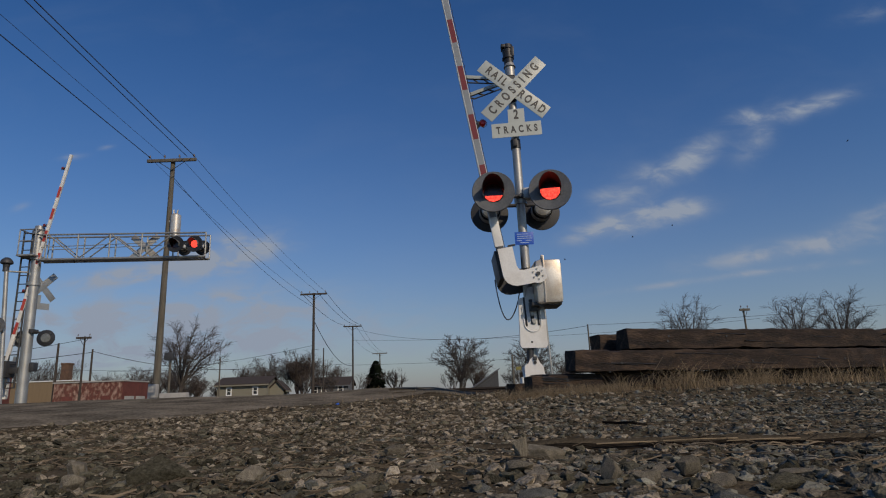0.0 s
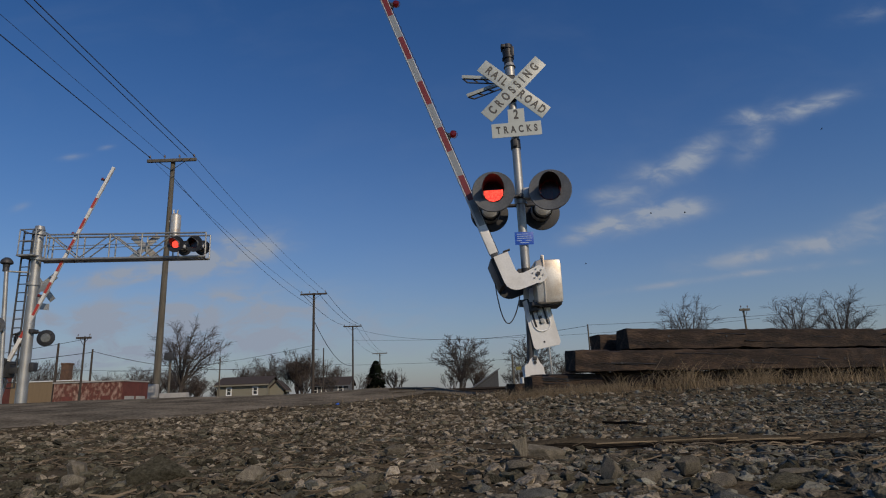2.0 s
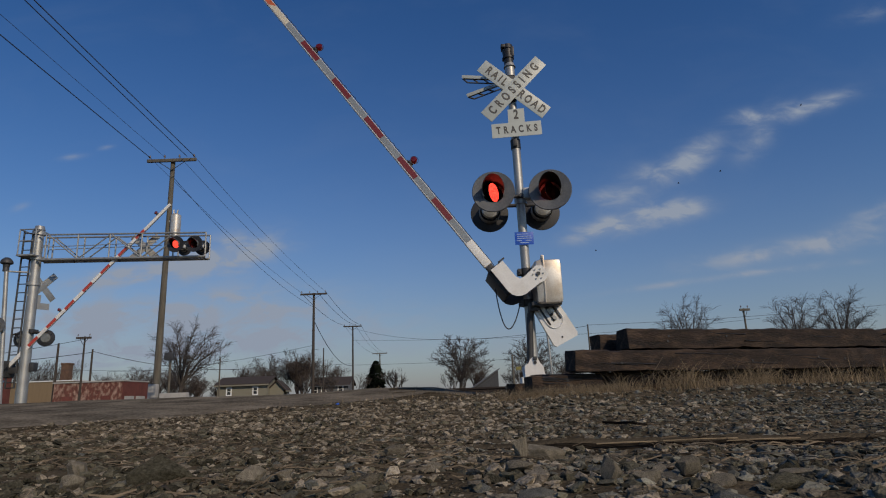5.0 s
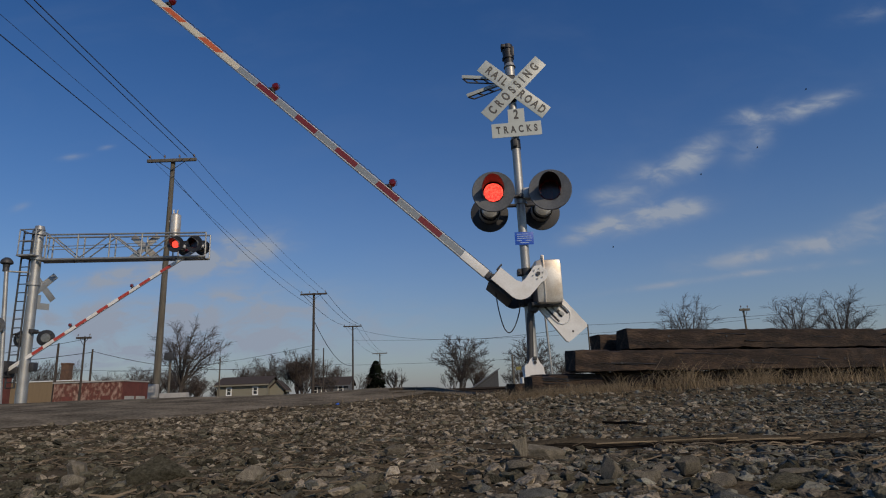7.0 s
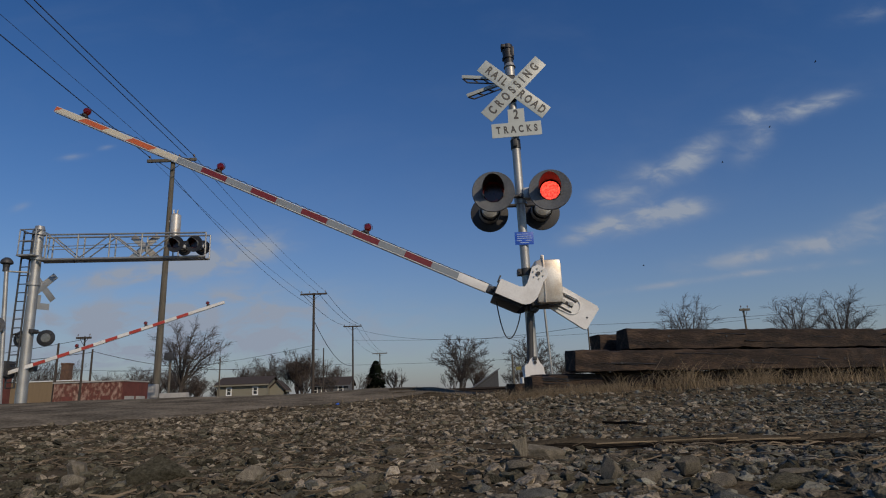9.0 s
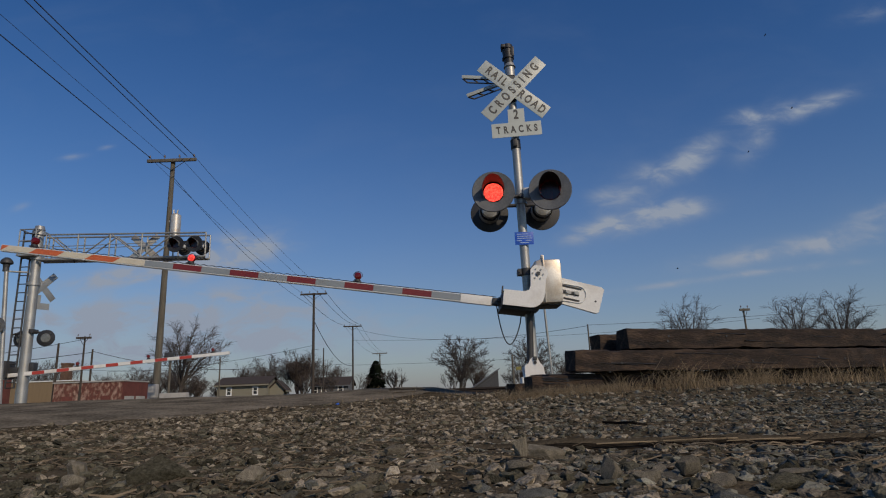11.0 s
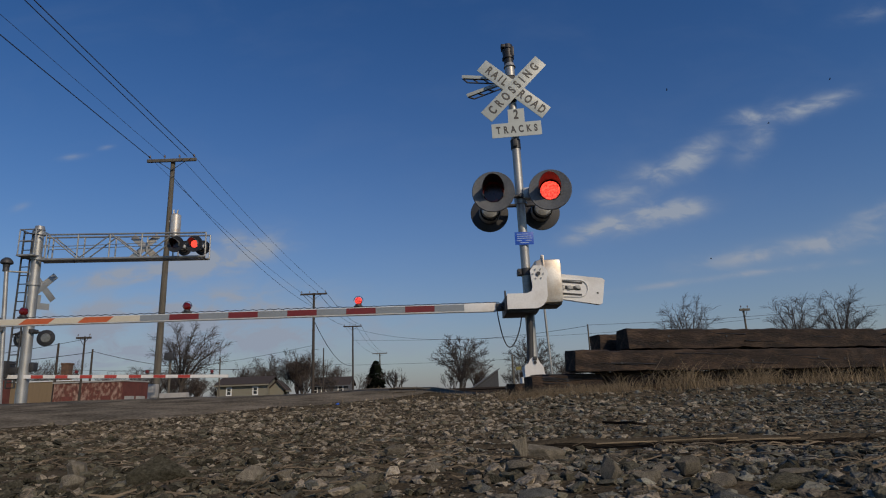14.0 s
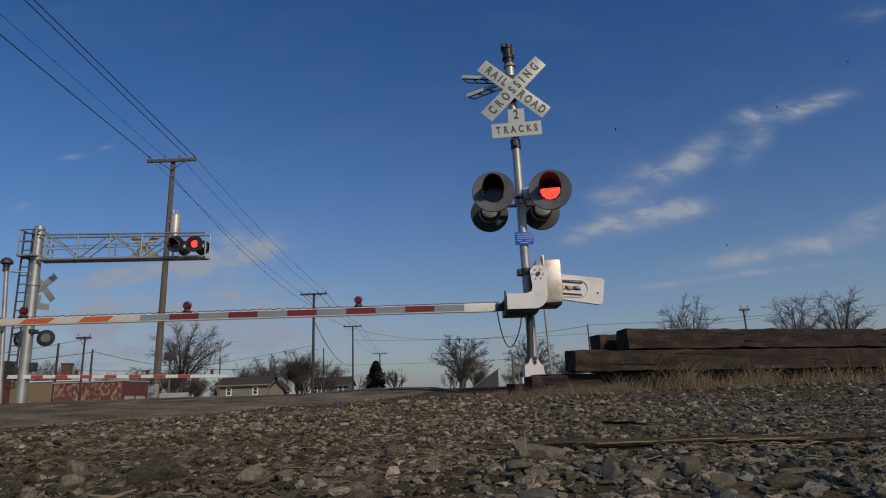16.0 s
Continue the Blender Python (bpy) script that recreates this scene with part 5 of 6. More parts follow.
def trees():
    crown_tree(-32.4, 75, 9.8, 7.8, 1.2, 21, limbs=19, fine=1.15)
    crown_tree(2.0, 100, 9.5, 8.4, 0.3, 12, limbs=18, mat="bark_far", fine=1.6)
    crown_tree(13.7, 100, 8.6, 7.6, 0.0, 5, limbs=18, mat="bark_far", fine=1.6)
    crown_tree(21.6, 55, 7.8, 4.6, 0.0, 7, limbs=12, mat="bark_far", fine=0.8)
    crown_tree(31.3, 55, 7.7, 4.4, 0.0, 8, limbs=12, mat="bark_far", fine=0.8)
    crown_tree(35.3, 55, 8.1, 4.2, 0.2, 9, limbs=12, mat="bark_far", fine=0.8)
    crown_tree(-25.6, 106, 8.8, 7.4, 0.2, 17, limbs=15, mat="bark_far", fine=1.2)
    crown_tree(-31.5, 108, 8.0, 7.0, 0.0, 23, limbs=14, mat="bark_far", fine=1.2)
    crown_tree(-43.5, 104, 6.6, 6.4, 0.0, 26, limbs=13, mat="bark_far", fine=1.2)
    crown_tree(-51.0, 104, 6.8, 6.4, 0.0, 27, limbs=13, mat="bark_far", fine=1.2)
    for k, (tx, th) in enumerate(((-56, 4.6), (-52.5, 5.4), (-47.5, 4.4), (-44.6, 4.9), (-41.5, 4.2))):
        bare_tree(tx, 112, th, 0.9, 70 + k, mat="bark_far", depth=5, twig=0.010, stems=2, trunk=0.14, label="low bare brown thicket", group="bare thickets")
    bare_tree(4.4, 104, 7.4, 0.8, 29, mat="brush", depth=6, stout=0.62, bushy=0.22, twig=0.009, stems=2, label="bare leafless tree tangled with brown growth")
    bare_tree(18.0, 95, 6.2, 1.0, 36, mat="bark_far", depth=5, twig=0.014, trunk=0.25)
    bare_tree(-10.3, 118, 6.0, 0.8, 15, mat="bark_far", depth=5, twig=0.017)
    bare_tree(-24.2, 104, 8.2, 0.7, 18, mat="brush", depth=6, twig=0.017, stems=2)
    bare_tree(-21.0, 118, 7.0, 0.8, 19, mat="bark_far", depth=5, twig=0.008)
    bare_tree(-16.4, 116, 5.4, 0.8, 20, mat="bark_far", depth=5, twig=0.008)
    k = 40
    for x, y, h in ((-33, 102, 5.6), (-30.5, 104, 6.4), (-36.5, 104, 5.2), (-39.5, 102, 5.0), (-42, 95, 6.4), (-45.5, 96, 6.2), (-60, 90, 7.8), (-56.5, 92, 7.6), (-63, 95, 7.0),
                    (-36, 84, 4.4), (-34.5, 108, 7.4), (-31.5, 110, 8.2), (-29, 108, 8.0), (-26, 110, 8.4), (-23, 109, 7.6), (-20.5, 120, 7.0), (-48, 104, 6.8), (-23.0, 101, 5.2), (-19.6, 104, 4.4), (0.5, 98, 5.0), (3.0, 97, 5.6), (5.5, 99, 4.6), (9.0, 96, 4.2), (11.0, 93, 5.0), (14.0, 92, 4.6), (17.5, 94, 4.4), (20.5, 98, 4.6), (-52, 95, 6.0)):
        bare_tree(x, y, h, 0.75, k, mat="brush" if k % 2 else "bark_far", depth=5, twig=0.008, stems=2, trunk=0.12, bushy=0.36, label="low bare brown thicket", group="bare thickets")
        k += 1
    conifer(-14.0, 121, 7.6, 4.6, 1)


trees()


# ================= grass, stones =================
def tri_cloud(name, verts, faces, mat, label, category, kind="stuff"):
    me = bpy.data.meshes.new(name)
    me.from_pydata(verts, [], faces)
    me.materials.append(M[mat])
    ob = new(name, me)
    return tagged(ob, label, category, kind=kind)


def grass():
    rnd = random.Random(4)
    verts, faces = [], []

    def blade_of_grass(x, y, h, lean, w):
        z = height(x, y) - 0.01
        a = rnd.uniform(0, math.tau)
        dx, dy = math.cos(a) * lean, math.sin(a) * lean * 0.5
        sx, sy = w * math.cos(a + 1.5), w * math.sin(a + 1.5)
        i = len(verts)
        for f, k in ((0, 1.0), (0.5, 0.8), (1.0, 0.12)):
            px, py, pz = x + dx * f * f, y + dy * f * f, z + h * f * (1 - 0.25 * lean * f / max(h, 0.01))
            verts.extend([(px - sx * k, py - sy * k, pz), (px + sx * k, py + sy * k, pz)])
        faces.extend([(i, i + 1, i + 3, i + 2), (i + 2, i + 3, i + 5, i + 4)])

    for n in range(5200):      # along the timbers' foot
        x = rnd.uniform(0.55, 7.5)
        back = 6.62 + 0.243 * (x - 1.0)
        y = back - abs(rnd.gauss(0, 0.32)) - 0.02
        dens = 0.30 + 0.7 * smooth(1.6, 2.6, x) * (0.6 + 0.7 * noise.noise((x * 1.3, 0, 7)))
        if rnd.random() > dens:
            continue
        tall = rnd.random() < 0.06 * smooth(1.6, 2.4, x)
        clump = 0.45 + 0.9 * max(0.0, noise.noise((x * 1.7, 2.0, 5.0)) + 0.25)
        h = rnd.uniform(0.25, 0.52) if tall else clump * rnd.uniform(0.05, 0.22) * (0.5 + 0.6 * smooth(1.4, 2.4, x))
        blade_of_grass(x, y, h, h * rnd.uniform(0.2, 1.3), rnd.uniform(0.0016, 0.0032))
    for n in range(4200):      # matted, bent-over tufts
        x = rnd.uniform(1.9, 7.5)
        y = 6.60 + 0.243 * (x - 1.0) - abs(rnd.gauss(0, 0.22)) - 0.02
        if noise.noise((x * 2.6, y * 2.0, 11)) < -0.05:
            continue
        h = rnd.uniform(0.06, 0.26) * (0.45 + 0.9 * max(0.0, noise.noise((x * 1.7, 2.0, 5.0)) + 0.25))
        blade_of_grass(x, y, h, h * rnd.uniform(0.9, 2.2), rnd.uniform(0.0014, 0.0030))
    def drooping_stem(x, y, h, reach, w):
        z, a = height(x, y) - 0.01, rnd.uniform(0, math.tau)
        i, steps = len(verts), 6
        curl = rnd.uniform(0.5, 1.5)
        for k in range(steps + 1):
            f = k / steps
            px, py = x + math.cos(a) * reach * f ** 1.7, y + math.sin(a) * reach * 0.4 * f ** 1.7
            pz = z + h * (1.25 * f - curl * 0.42 * f ** 3)
            k2 = w * (1 - 0.75 * f)
            verts.extend([(px - k2, py, pz), (px + k2, py - k2, pz)])
            if k:
                j = i + 2 * k
                faces.append((j - 2, j - 1, j + 1, j))

    for n in range(3600):
        x = rnd.uniform(1.7, 7.5)
        clump = noise.noise((x * 2.2, 3.0, 8.0))
        if rnd.random() > 0.35 + 0.9 * clump:
            continue
        y = 6.56 + 0.243 * (x - 1.0) - abs(rnd.gauss(0, 0.17)) - 0.02
        h = rnd.uniform(0.12, 0.34) * (0.8 + 0.5 * clump)
        drooping_stem(x, y, h, h * rnd.uniform(0.3, 1.2), rnd.uniform(0.0018, 0.0034))
    for n in range(1500):
        x = rnd.uniform(0.5, 1.9)
        drooping_stem(x, 6.50 + 0.243 * (x - 1.0) - abs(rnd.gauss(0, 0.16)), rnd.uniform(0.04, 0.14), rnd.uniform(0.03, 0.12), 0.002)
    for n in range(2600):      # thin dry patches in the gravel and on the bank
        x, y = rnd.uniform(-3.5, 3.5), rnd.uniform(7.0, 10.8)
        if noise.noise((x * 0.9, y * 1.4, 3)) < 0.0:
            continue
        h = rnd.uniform(0.02, 0.09)
        blade_of_grass(x, y, h, h * rnd.uniform(0.3, 1.2), 0.003)
    tri_cloud("dry_grass", verts, faces, "straw", "pale dry winter grass along the timbers and gravel", "grass")


grass()


def plant_litter():
    """Dead stalks and chips lying on the gravel."""
    rnd = random.Random(21)
    verts, faces = [], []
    for n in range(15000):
        r, turn = 0.4 + 6.6 * rnd.random() ** 0.75, rnd.uniform(-0.6, math.pi + 0.6)
        x, y = r * math.cos(turn), r * math.sin(turn)
        if x < road_edge(y) + 0.3 or noise.noise((x * 1.3, y * 1.3, 11)) < -0.12:
            continue
        a, l, w = rnd.uniform(0, math.tau), rnd.uniform(0.02, 0.11), rnd.uniform(0.0008, 0.0022)
        z = height(x, y) + rnd.uniform(0.006, 0.022)
        dx, dy, bend = math.cos(a) * l / 2, math.sin(a) * l / 2, rnd.uniform(-0.006, 0.008)
        sx, sy = -math.sin(a) * w, math.cos(a) * w
        i = len(verts)
        for f, dz in ((-1, rnd.uniform(-0.008, 0.006)), (0, bend), (1, rnd.uniform(-0.008, 0.01))):
            verts.extend([(x + dx * f - sx, y + dy * f - sy, z + dz), (x + dx * f + sx, y + dy * f + sy, z + dz + 0.001), (x + dx * f, y + dy * f, z + dz + 2 * w)])
        for j in (0, 3):
            faces.extend([(i + j, i + j + 1, i + j + 4, i + j + 3), (i + j + 1, i + j + 2, i + j + 5, i + j + 4), (i + j + 2, i + j, i + j + 3, i + j + 5)])
    tri_cloud("plant_litter", verts, faces, "litter", "dead brown stalks and chips lying on the gravel", "plant litter")


plant_litter()


def rock_shape(rnd, flat=0.62, points=15):
    bm = bmesh.new()
    for k in range(points):
        v = Vector((rnd.gauss(0, 1), rnd.gauss(0, 1), rnd.gauss(0, 1))).normalized()
        v = v * rnd.uniform(0.68, 1.15)
        bm.verts.new((v.x * rnd.uniform(0.9, 1.0), v.y * 0.8, v.z * flat))
    r = bmesh.ops.convex_hull(bm, input=bm.verts[:])
    bmesh.ops.delete(bm, geom=list({g for g in r["geom_interior"] + r["geom_unused"] if isinstance(g, bmesh.types.BMVert)}), context="VERTS")
    bm.verts.index_update()
    return bm


def stones():
    rnd = random.Random(8)
    shapes = [rock_shape(rnd, rnd.uniform(0.45, 0.8), rnd.choice((12, 15, 18))) for k in range(22)]
    # joined ballast, finer with distance
    rs = np.random.RandomState(5)
    data = []
    for bm in shapes:
        bmesh.ops.triangulate(bm, faces=bm.faces[:])
        bm.verts.index_update()
        data.append((np.array([v.co[:] for v in bm.verts]), np.array([[v.index for v in f.verts] for f in bm.faces])))
    # rings round the spot where the camera lies: inner and outer radius, stones per square metre, sizes
    bands = [(0.0, 2.4, 1500, 0.004, 0.030), (2.4, 3.8, 900, 0.004, 0.030), (3.8, 6.2, 470, 0.006, 0.038), (6.2, 12.5, 190, 0.009, 0.046)]
    kinds = ("stone", "stone_blue", "dark_stone")
    V, Fc, off = {q: [] for q in kinds}, {q: [] for q in kinds}, {q: 0 for q in kinds}

    def put(kind, x, y, size, sink=0.34):
        v, f = data[rs.randint(len(data))]
        a, b, c = rs.uniform(0, 6.28), rs.normal(0, 0.26), rs.normal(0, 0.26)
        m = np.array(Euler((b, c, a)).to_matrix())
        s = size * np.array([rs.uniform(0.8, 1.35), rs.uniform(0.8, 1.2), rs.uniform(0.5, 0.95)])
        p = (v * s) @ m.T + np.array([x, y, height(x, y) + size * (0.45 - sink)])
        V[kind].append(p)
        Fc[kind].append(f + off[kind])
        off[kind] += len(p)

    for r0, r1, per_area, s0, s1 in bands:
        for k in range(int(1.45 * per_area * math.pi * (r1 * r1 - r0 * r0))):
            rr, turn = math.sqrt(rs.uniform(r0 * r0, r1 * r1)), rs.uniform(0, math.tau)
            x, y = rr * math.cos(turn), rr * math.sin(turn)
            if y < -2.2 or (y < 1.0 and rr > 5) or (y > 10.4 and x < 0.6) or y > 11.6 or math.hypot(x, y) < 0.25:
                continue
            if rs.uniform() > 0.22 + 0.78 * smooth(-0.6, 0.8, y) * smooth(2.4, 0.3, abs(x) - 0.8 * y):
                continue
            on_road = x < road_edge(y) + 0.3 * rs.normal()
            if (on_road and rs.uniform() > (0.35 if x > road_edge(y) - 0.7 else 0.10)) or x < road_edge(y) - 3 or (x < road_edge(y) + 1.2 and rs.uniform() < 0.4):
                continue
            size = (s0 + (s1 - s0) * rs.uniform() ** 3.4) * (0.5 if on_road else 1.0)
            blue = smooth(-0.2, 0.9, x / max(y, 1.5) * 1.5 + 0.35 * noise.noise((x * 0.8, y * 0.8, 0)))
            # the share of darker stones rises towards the near left
            near_left = smooth(0.35, -0.9, x + 0.6 * noise.noise((x * 1.1, y * 1.1, 4))) * smooth(4.6, 2.2, y)
            kind = "dark_stone" if rs.uniform() < 0.16 + 0.66 * near_left else ("stone_blue" if rs.uniform() < blue * 0.75 else "stone")
            put(kind, x, y, size)
    for kind, label in (("stone", "small brown-grey crushed stones covering the ground"), ("stone_blue", "small blue-grey crushed stones covering the ground"),
                        ("dark_stone", "small dark stones among the gravel")):
        v, f = np.concatenate(V[kind]), np.concatenate(Fc[kind])
        tri_cloud("ballast", v.tolist(), f.tolist(), kind, label, "gravel")
    # single larger stones, parts of the ground
    meshes = []
    for k in range(14):
        bm = rock_shape(rnd, rnd.uniform(0.5, 0.75), 22)
        me = bpy.data.meshes.new("stone")
        bmesh.ops.bevel(bm, geom=bm.edges[:], offset=0.03, segments=1, affect="EDGES")
        bm.to_mesh(me)
        bm.free()
        me.materials.append(M[("big_stone", "big_grey", "big_stone", "big_grey", "dark_stone")[k % 5]])
        meshes.append(me)
    # a few that stand out: x, y, size, stretch (x, y, z), turn
    named = [(-0.19, 2.15, 0.045, (1, 0.8, 0.80), 10), (-0.06, 1.63, 0.045, (1, 0.8, 0.6), 30), (0.20, 1.84, 0.044, (0.55, 0.5, 1.75), 20), (0.285, 1.93, 0.070, (1.05, 0.7, 0.52), 5), (0.16, 1.52, 0.045, (1, 0.8, 0.60), 0),
             (0.49, 1.53, 0.036, (1.0, 0.8, 0.5), 60), (0.54, 1.48, 0.040, (0.95, 0.9, 0.95), 15), (0.33, 1.35, 0.038, (0.95, 0.8, 1.1), 80), (0.40, 1.33, 0.035, (1.0, 0.8, 0.8), 20), (0.64, 1.24, 0.055, (1.05, 0.8, 0.34), 0),
             (0.76, 1.42, 0.058, (1.1, 0.7, 0.24), 8), (0.54, 1.30, 0.042, (1.0, 0.8, 0.5), 40), (-0.75, 1.66, 0.085, (1.1, 0.7, 0.55), 12), (-0.49, 1.55, 0.044, (1.0, 0.9, 0.9), 25), (-0.42, 1.61, 0.028, (0.95, 0.9, 1.1), 70),
             (-1.21, 2.08, 0.040, (1.0, 0.8, 0.9), 0), (-0.94, 1.60, 0.040, (0.95, 0.9, 1.05), 35), (-0.19, 1.45, 0.034, (1.0, 0.8, 0.75), 10), (0.77, 1.90, 0.013, (1.0, 0.9, 1.0), 0), (0.32, 2.92, 0.022, (1.0, 0.8, 1.0), 50),
             (0.46, 3.05, 0.020, (0.9, 0.8, 1.3), 0), (-1.03, 4.67, 0.052, (1.1, 0.8, 0.6), 0), (-0.74, 4.48, 0.050, (1.1, 0.8, 0.5), 20), (0.55, 4.24, 0.040, (1.0, 0.8, 0.7), 0), (1.20, 4.44, 0.055, (1.1, 0.7, 0.5), 10)]
    for k in range(300):
        if k < len(named):
            x, y, s, st, turn = named[k]
            tilt = 0
        else:
            r, turn = math.sqrt(rnd.uniform(0.6, 3.2 ** 2)), rnd.uniform(0.35, math.pi - 0.35)
            x, y = r * math.cos(turn), r * math.sin(turn)
            s = rnd.uniform(0.014, 0.034) * (1.3 if y < 1.9 else 1.1)
            st, turn, tilt = (rnd.uniform(0.9, 1.5), rnd.uniform(0.7, 1.0), rnd.uniform(0.45, 0.95)), rnd.uniform(0, 360), rnd.uniform(-18, 18)
            if x < road_edge(y) + 0.2:
                continue
        dark = k in (9, 12, 21, 23)
        pick = (4 if dark else (0, 2, 5, 7, 10, 12)[k % 6]) if k < len(named) else k % len(meshes)
        ob = new("stone", meshes[pick])
        ob.parent = ground
        ob.matrix_basis = pose(x, y, height(x, y) + s * st[2] * (0.55 if k < len(named) else 0.12), tilt, tilt * 0.6, turn) @ Matrix.Diagonal((s * st[0], s * st[1], s * st[2] * (1.45 if k < len(named) else 1.0), 1))


stones()


def furrow_shade_plank():
    # front face carries the shade of a furrow in its colour; top is soil
    t = thing("plank", pose(0.12, 2.44, -0.022, 0, 0.3, -9), "half-buried weathered plank whose dark face stands for a shaded furrow", "plank")
    bm = bmesh.new()
    n, rings = 44, []
    for k in range(n + 1):
        x = 1.75 * k / n
        w = 0.012 * noise.noise((x * 4, 0, 3))
        hi = 0.046 + 0.010 * noise.noise((x * 5, 2, 0)) - 0.014 * smooth(0.35, 0.0, x)
        rings.append([bm.verts.new((x, y, z)) for y, z in ((-0.07 + w, -0.04), (-0.07 + w, hi * 0.55), (-0.062 + w, hi * 0.9), (-0.05 + w, hi), (0.05, hi + 0.004), (0.07, -0.04))])
    for a, b in zip(rings, rings[1:]):
        for k in range(6):
            bm.faces.new((a[k], b[k], b[(k + 1) % 6], a[(k + 1) % 6])).material_index = 1 if k in (2, 3) else 0
    bm.faces.new(rings[0][::-1]), bm.faces.new(rings[-1])
    bmesh.ops.recalc_face_normals(bm, faces=bm.faces[:])
    part("board", bm, ["plank", "dirt"], t)
    for x0, x1, z in ((0.42, 0.63, 0.040), (0.65, 0.90, 0.046), (0.86, 1.10, 0.042)):
        bm = bmesh.new()
        tube(bm, [(x0, -0.085, z), ((x0 + x1) / 2, -0.088, z + 0.004), (x1, -0.082, z + 0.004)], 0.0022, 5)
        part("straw", bm, "straw", t, "pale straw stalk")
    rnd = random.Random(77)
    for k in range(26):
        x, a, l = rnd.uniform(0.3, 1.7), rnd.uniform(-0.4, 0.4), rnd.uniform(0.05, 0.16)
        bm = bmesh.new()
        y, z = -0.09 + rnd.uniform(-0.02, 0.04), rnd.uniform(0.02, 0.055)
        tube(bm, [(x, y, z), (x + l * 0.5, y + a * l * 0.4, z + rnd.uniform(-0.01, 0.012)), (x + l, y + a * l, z + rnd.uniform(-0.012, 0.02))], rnd.uniform(0.0008, 0.0018), 4)
        part("twig", bm, "plank" if k % 3 else "litter", t)


furrow_shade_plank()


def fallen_stick():
    t = thing("stick", pose(0.76, 3.16, height(0.76, 3.16) + 0.022, 0, 0, -48), "thin dark crooked stick lying on the gravel", "stick")
    bm = bmesh.new()
    tube(bm, [(0, 0, 0.012), (0.08, 0.012, 0.008), (0.15, -0.004, 0.012), (0.24, 0.01, 0.0)], 0.006, 6)
    rod(bm, (0.15, -0.004, 0.012), (0.21, -0.04, 0.02), 0.004, 0.002, 6)
    part("wood", bm, "plank", t)


fallen_stick()


def wrapper():
    t = thing("wrapper", pose(-1.15, 6.5, height(-1.15, 6.5) + 0.035, 12, -8, 30), "crumpled bright blue plastic wrapper on the gravel", "litter")
    bm = bmesh.new()
    bmesh.ops.create_icosphere(bm, subdivisions=2, radius=0.016)
    for v in bm.verts:
        v.co = Vector((v.co.x * 1.3, v.co.y, v.co.z * 0.6)) * (1 + 0.5 * noise.noise(v.co * 90))
    part("film", bm, "blue", t)


wrapper()


# ================= birds =================
def bird(rows):
    t = thing("bird", rows[0][1], "small dark bird far off in the sky", "bird", "birds in the sky")
    bm = bmesh.new()
    lathe(bm, [(0, -0.2), (0.035, -0.14), (0.055, -0.03), (0.035, 0.1), (0.015, 0.2), (0, 0.22)], 8)
    part("body", bm, "bird", t)
    for s in (-1, 1):
        bm = bmesh.new()
        vs = [bm.verts.new(p) for p in ((0, -0.09, 0), (s * 0.33, -0.10, 0.12), (s * 0.6, 0.04, 0.08), (s * 0.3, 0.08, 0.10), (0, 0.09, 0))]
        ve = [bm.verts.new(v.co + Vector((0, 0, 0.02))) for v in vs]
        bm.faces.new(vs), bm.faces.new(ve[::-1])
        for i in range(5):
            bm.faces.new((vs[i], vs[(i + 1) % 5], ve[(i + 1) % 5], ve[i]))
        bmesh.ops.recalc_face_normals(bm, faces=bm.faces[:])
        part("wing", bm, "bird", t)
    MOVES.append((t, rows))
    return t


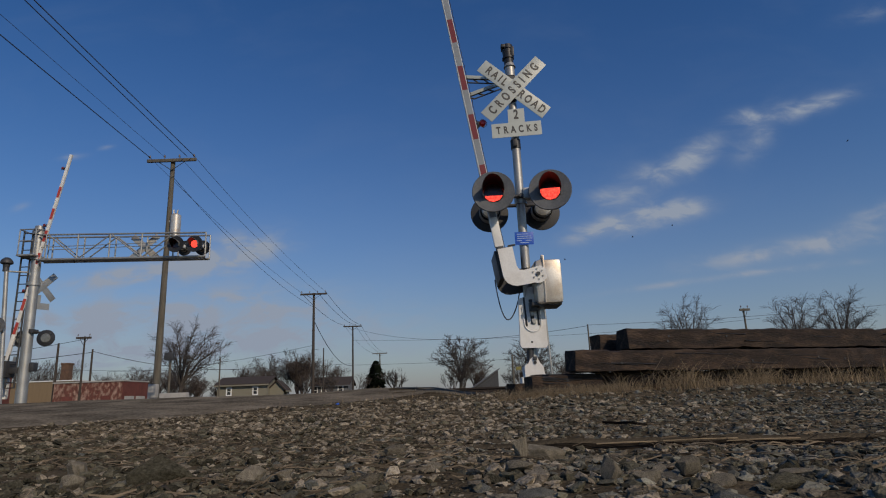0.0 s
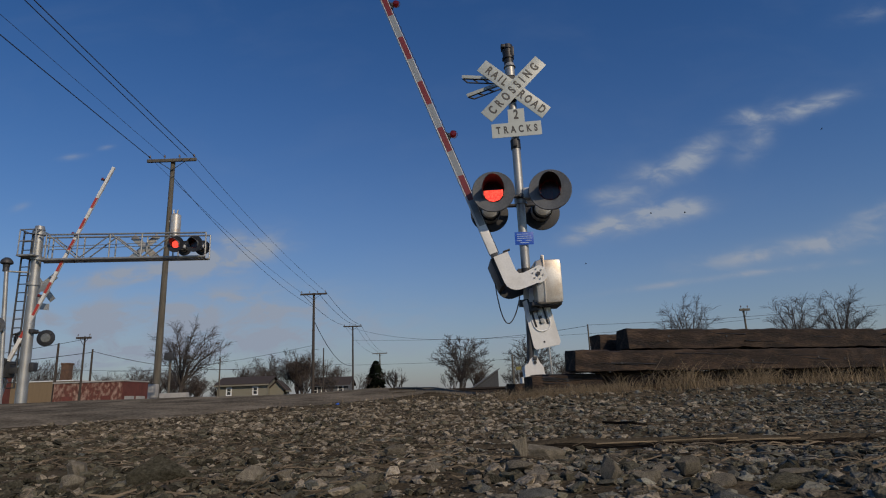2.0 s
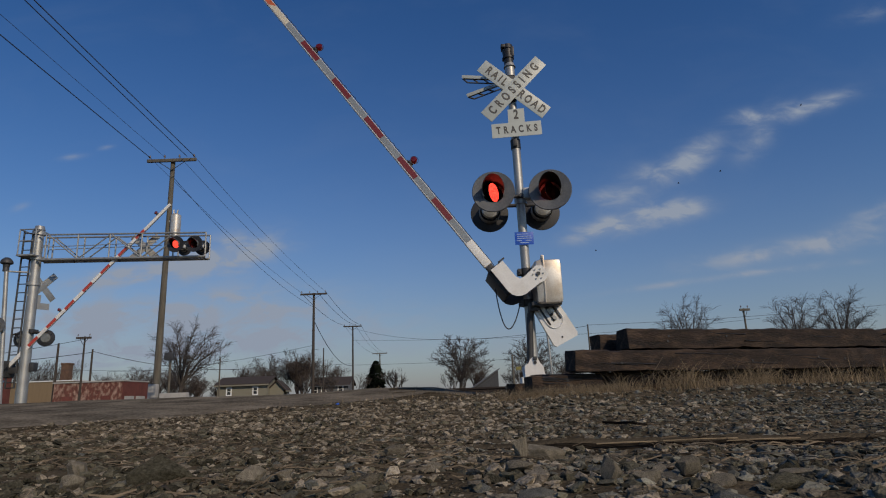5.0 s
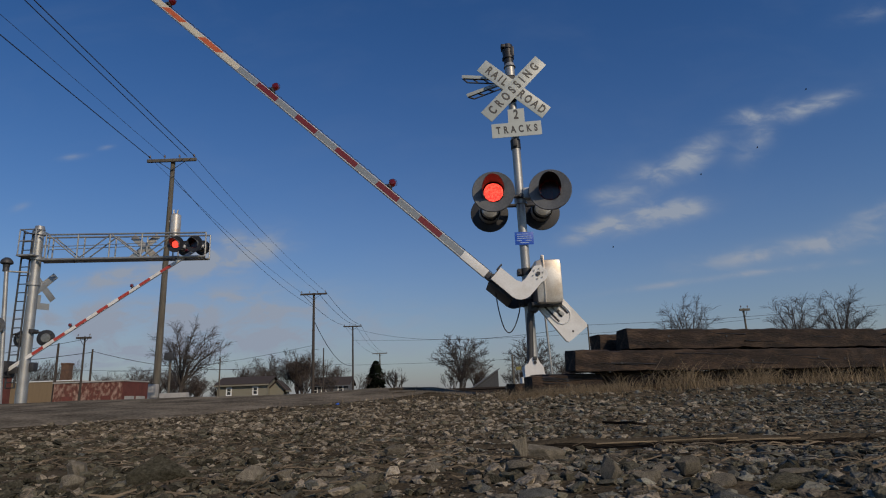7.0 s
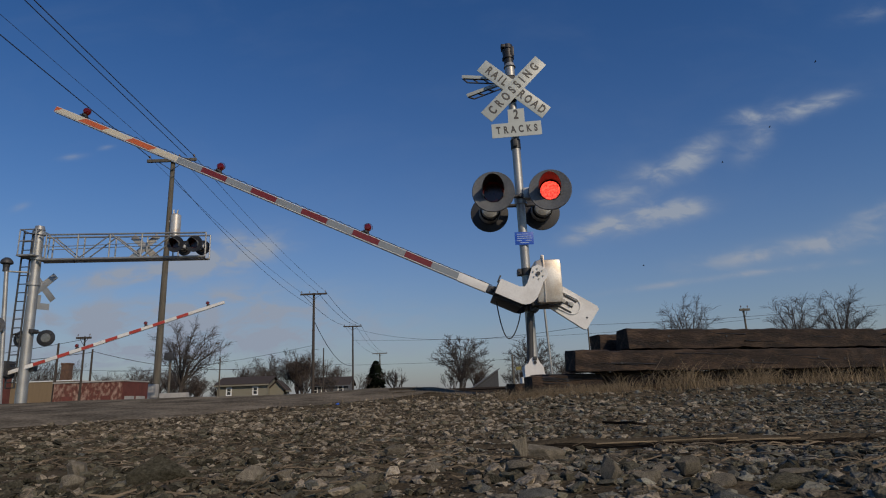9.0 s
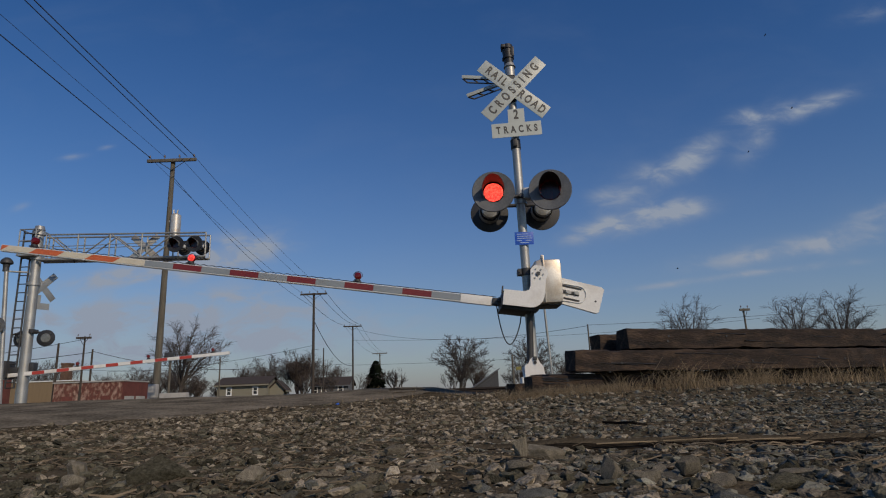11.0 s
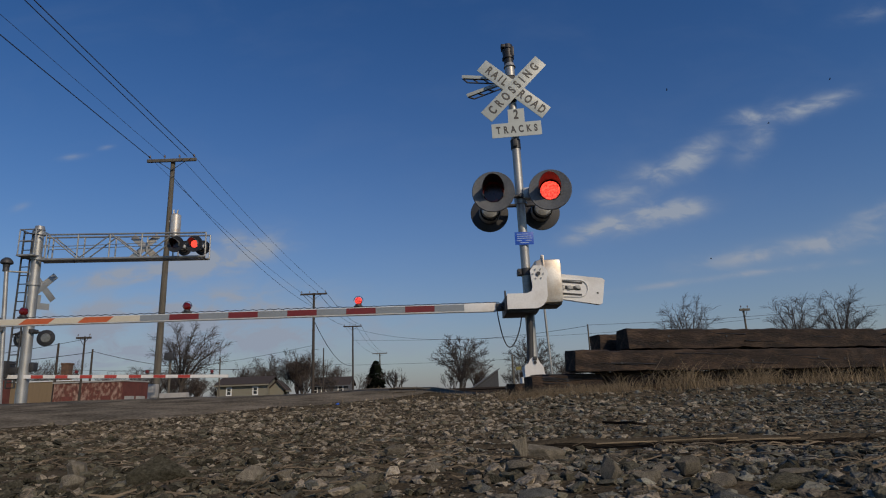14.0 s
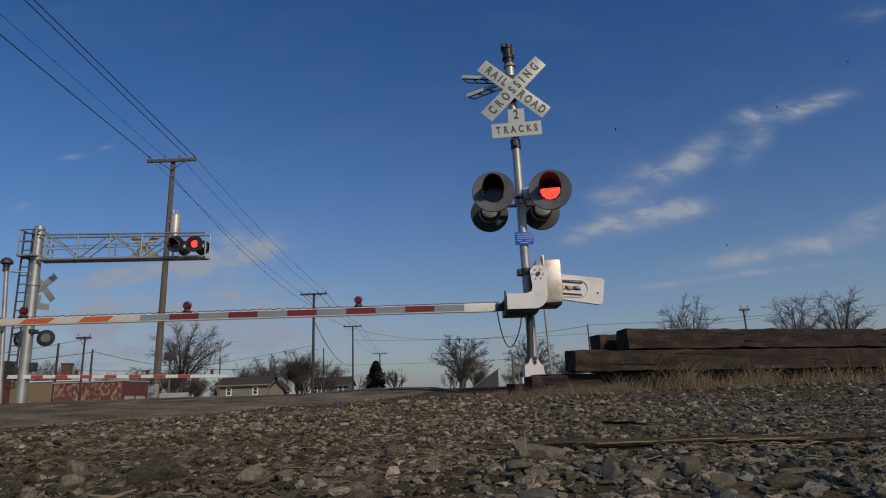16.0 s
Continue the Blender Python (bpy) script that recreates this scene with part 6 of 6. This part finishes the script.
bird([(0, pose(42.9, 110, 29.6, 0, 0, 70)), (2.5, pose(45.7, 110, 33.0, 0, 0, 70)), (3.5, pose(45.6, 110, 35.6, 0, 0, 70)), (6.5, pose(61.1, 110, 43.5, 0, 0, 70)), (7, pose(61.1, 110, 44.4, 0, 0, 70)), (8, pose(62.2, 110, 46.7, 0, 0, 70)), (9, pose(64.2, 110, 48.6, 0, 0, 70)), (11.4, pose(70.3, 110, 53.2, 0, 0, 70)), (12.5, pose(73.7, 110, 55.4, 0, 0, 70)), (16, pose(81.9, 110, 61.9, 0, 0, 70))])
bird([(0, pose(35.3, 110, 27.7, 0, 0, 70)), (2.5, pose(40.2, 110, 33.2, 0, 0, 70)), (6.5, pose(48.4, 110, 39.2, 0, 0, 70)), (7, pose(49.6, 110, 39.4, 0, 0, 70)), (8, pose(52.0, 110, 40.6, 0, 0, 70)), (9, pose(54.0, 110, 41.7, 0, 0, 70)), (11.4, pose(60.3, 110, 44.2, 0, 0, 70)), (12.5, pose(62.5, 110, 46.3, 0, 0, 70)), (14, pose(64.1, 110, 49.4, 0, 0, 70)), (16, pose(66.3, 110, 52.7, 0, 0, 70))])
bird([(0, pose(22.4, 110, 23.9, 0, 0, 70)), (2.5, pose(26.8, 110, 22.9, 0, 0, 70)), (6.5, pose(30.3, 110, 26.5, 0, 0, 70)), (7, pose(31.5, 110, 25.9, 0, 0, 70)), (8, pose(33.7, 110, 24.2, 0, 0, 70)), (9, pose(36.7, 110, 22.2, 0, 0, 70)), (11.4, pose(44.0, 110, 21.4, 0, 0, 70)), (12.5, pose(46.9, 110, 22.2, 0, 0, 70)), (14, pose(49.2, 110, 23.0, 0, 0, 70)), (16, pose(52.5, 110, 25.4, 0, 0, 70))])
bird([(0, pose(78.6, 110, 45.1, 0, 0, 70)), (2.5, pose(72.8, 110, 48.6, 0, 0, 70)), (3.5, pose(70.9, 110, 50.5, 0, 0, 70)), (6.5, pose(71.5, 110, 55.3, 0, 0, 70)), (8, pose(75.3, 110, 58.7, 0, 0, 70)), (9, pose(75.5, 110, 62.2, 0, 0, 70)), (11.4, pose(63.2, 110, 68.8, 0, 0, 70)), (11.8, pose(59.8, 110, 67.4, 0, 0, 70)), (12.5, pose(55.0, 110, 64.4, 0, 0, 70)), (14, pose(45.3, 110, 57.3, 0, 0, 70)), (16, pose(34.4, 110, 49.3, 0, 0, 70))])


# ================= movement =================
def motions():
    for thing_moved, rows in MOVES:
        walk(thing_moved, rows)
    for lens, lit in BLINKS + MARKER_BLINKS:
        here = lens.location.copy()
        at = lambda a: pose(here.x, here.y, here.z, 0, 0, a)
        angle = 0.0 if lit[0][0] == 0 else 180.0
        turns = sorted(s for span in lit for s in span if 0 < s < 15.9)
        rows, last = [(0.0, at(angle))], 0
        for s in turns:
            f = max(round(s * FPS) - 1, last + 1)
            for k in range(4):
                rows.append(((f + k) / FPS, at(angle + 60.0 * k)))
            angle += 180.0
            last = f + 3
        rows.append((16.0, at(angle)))
        walk(lens, rows)


motions()
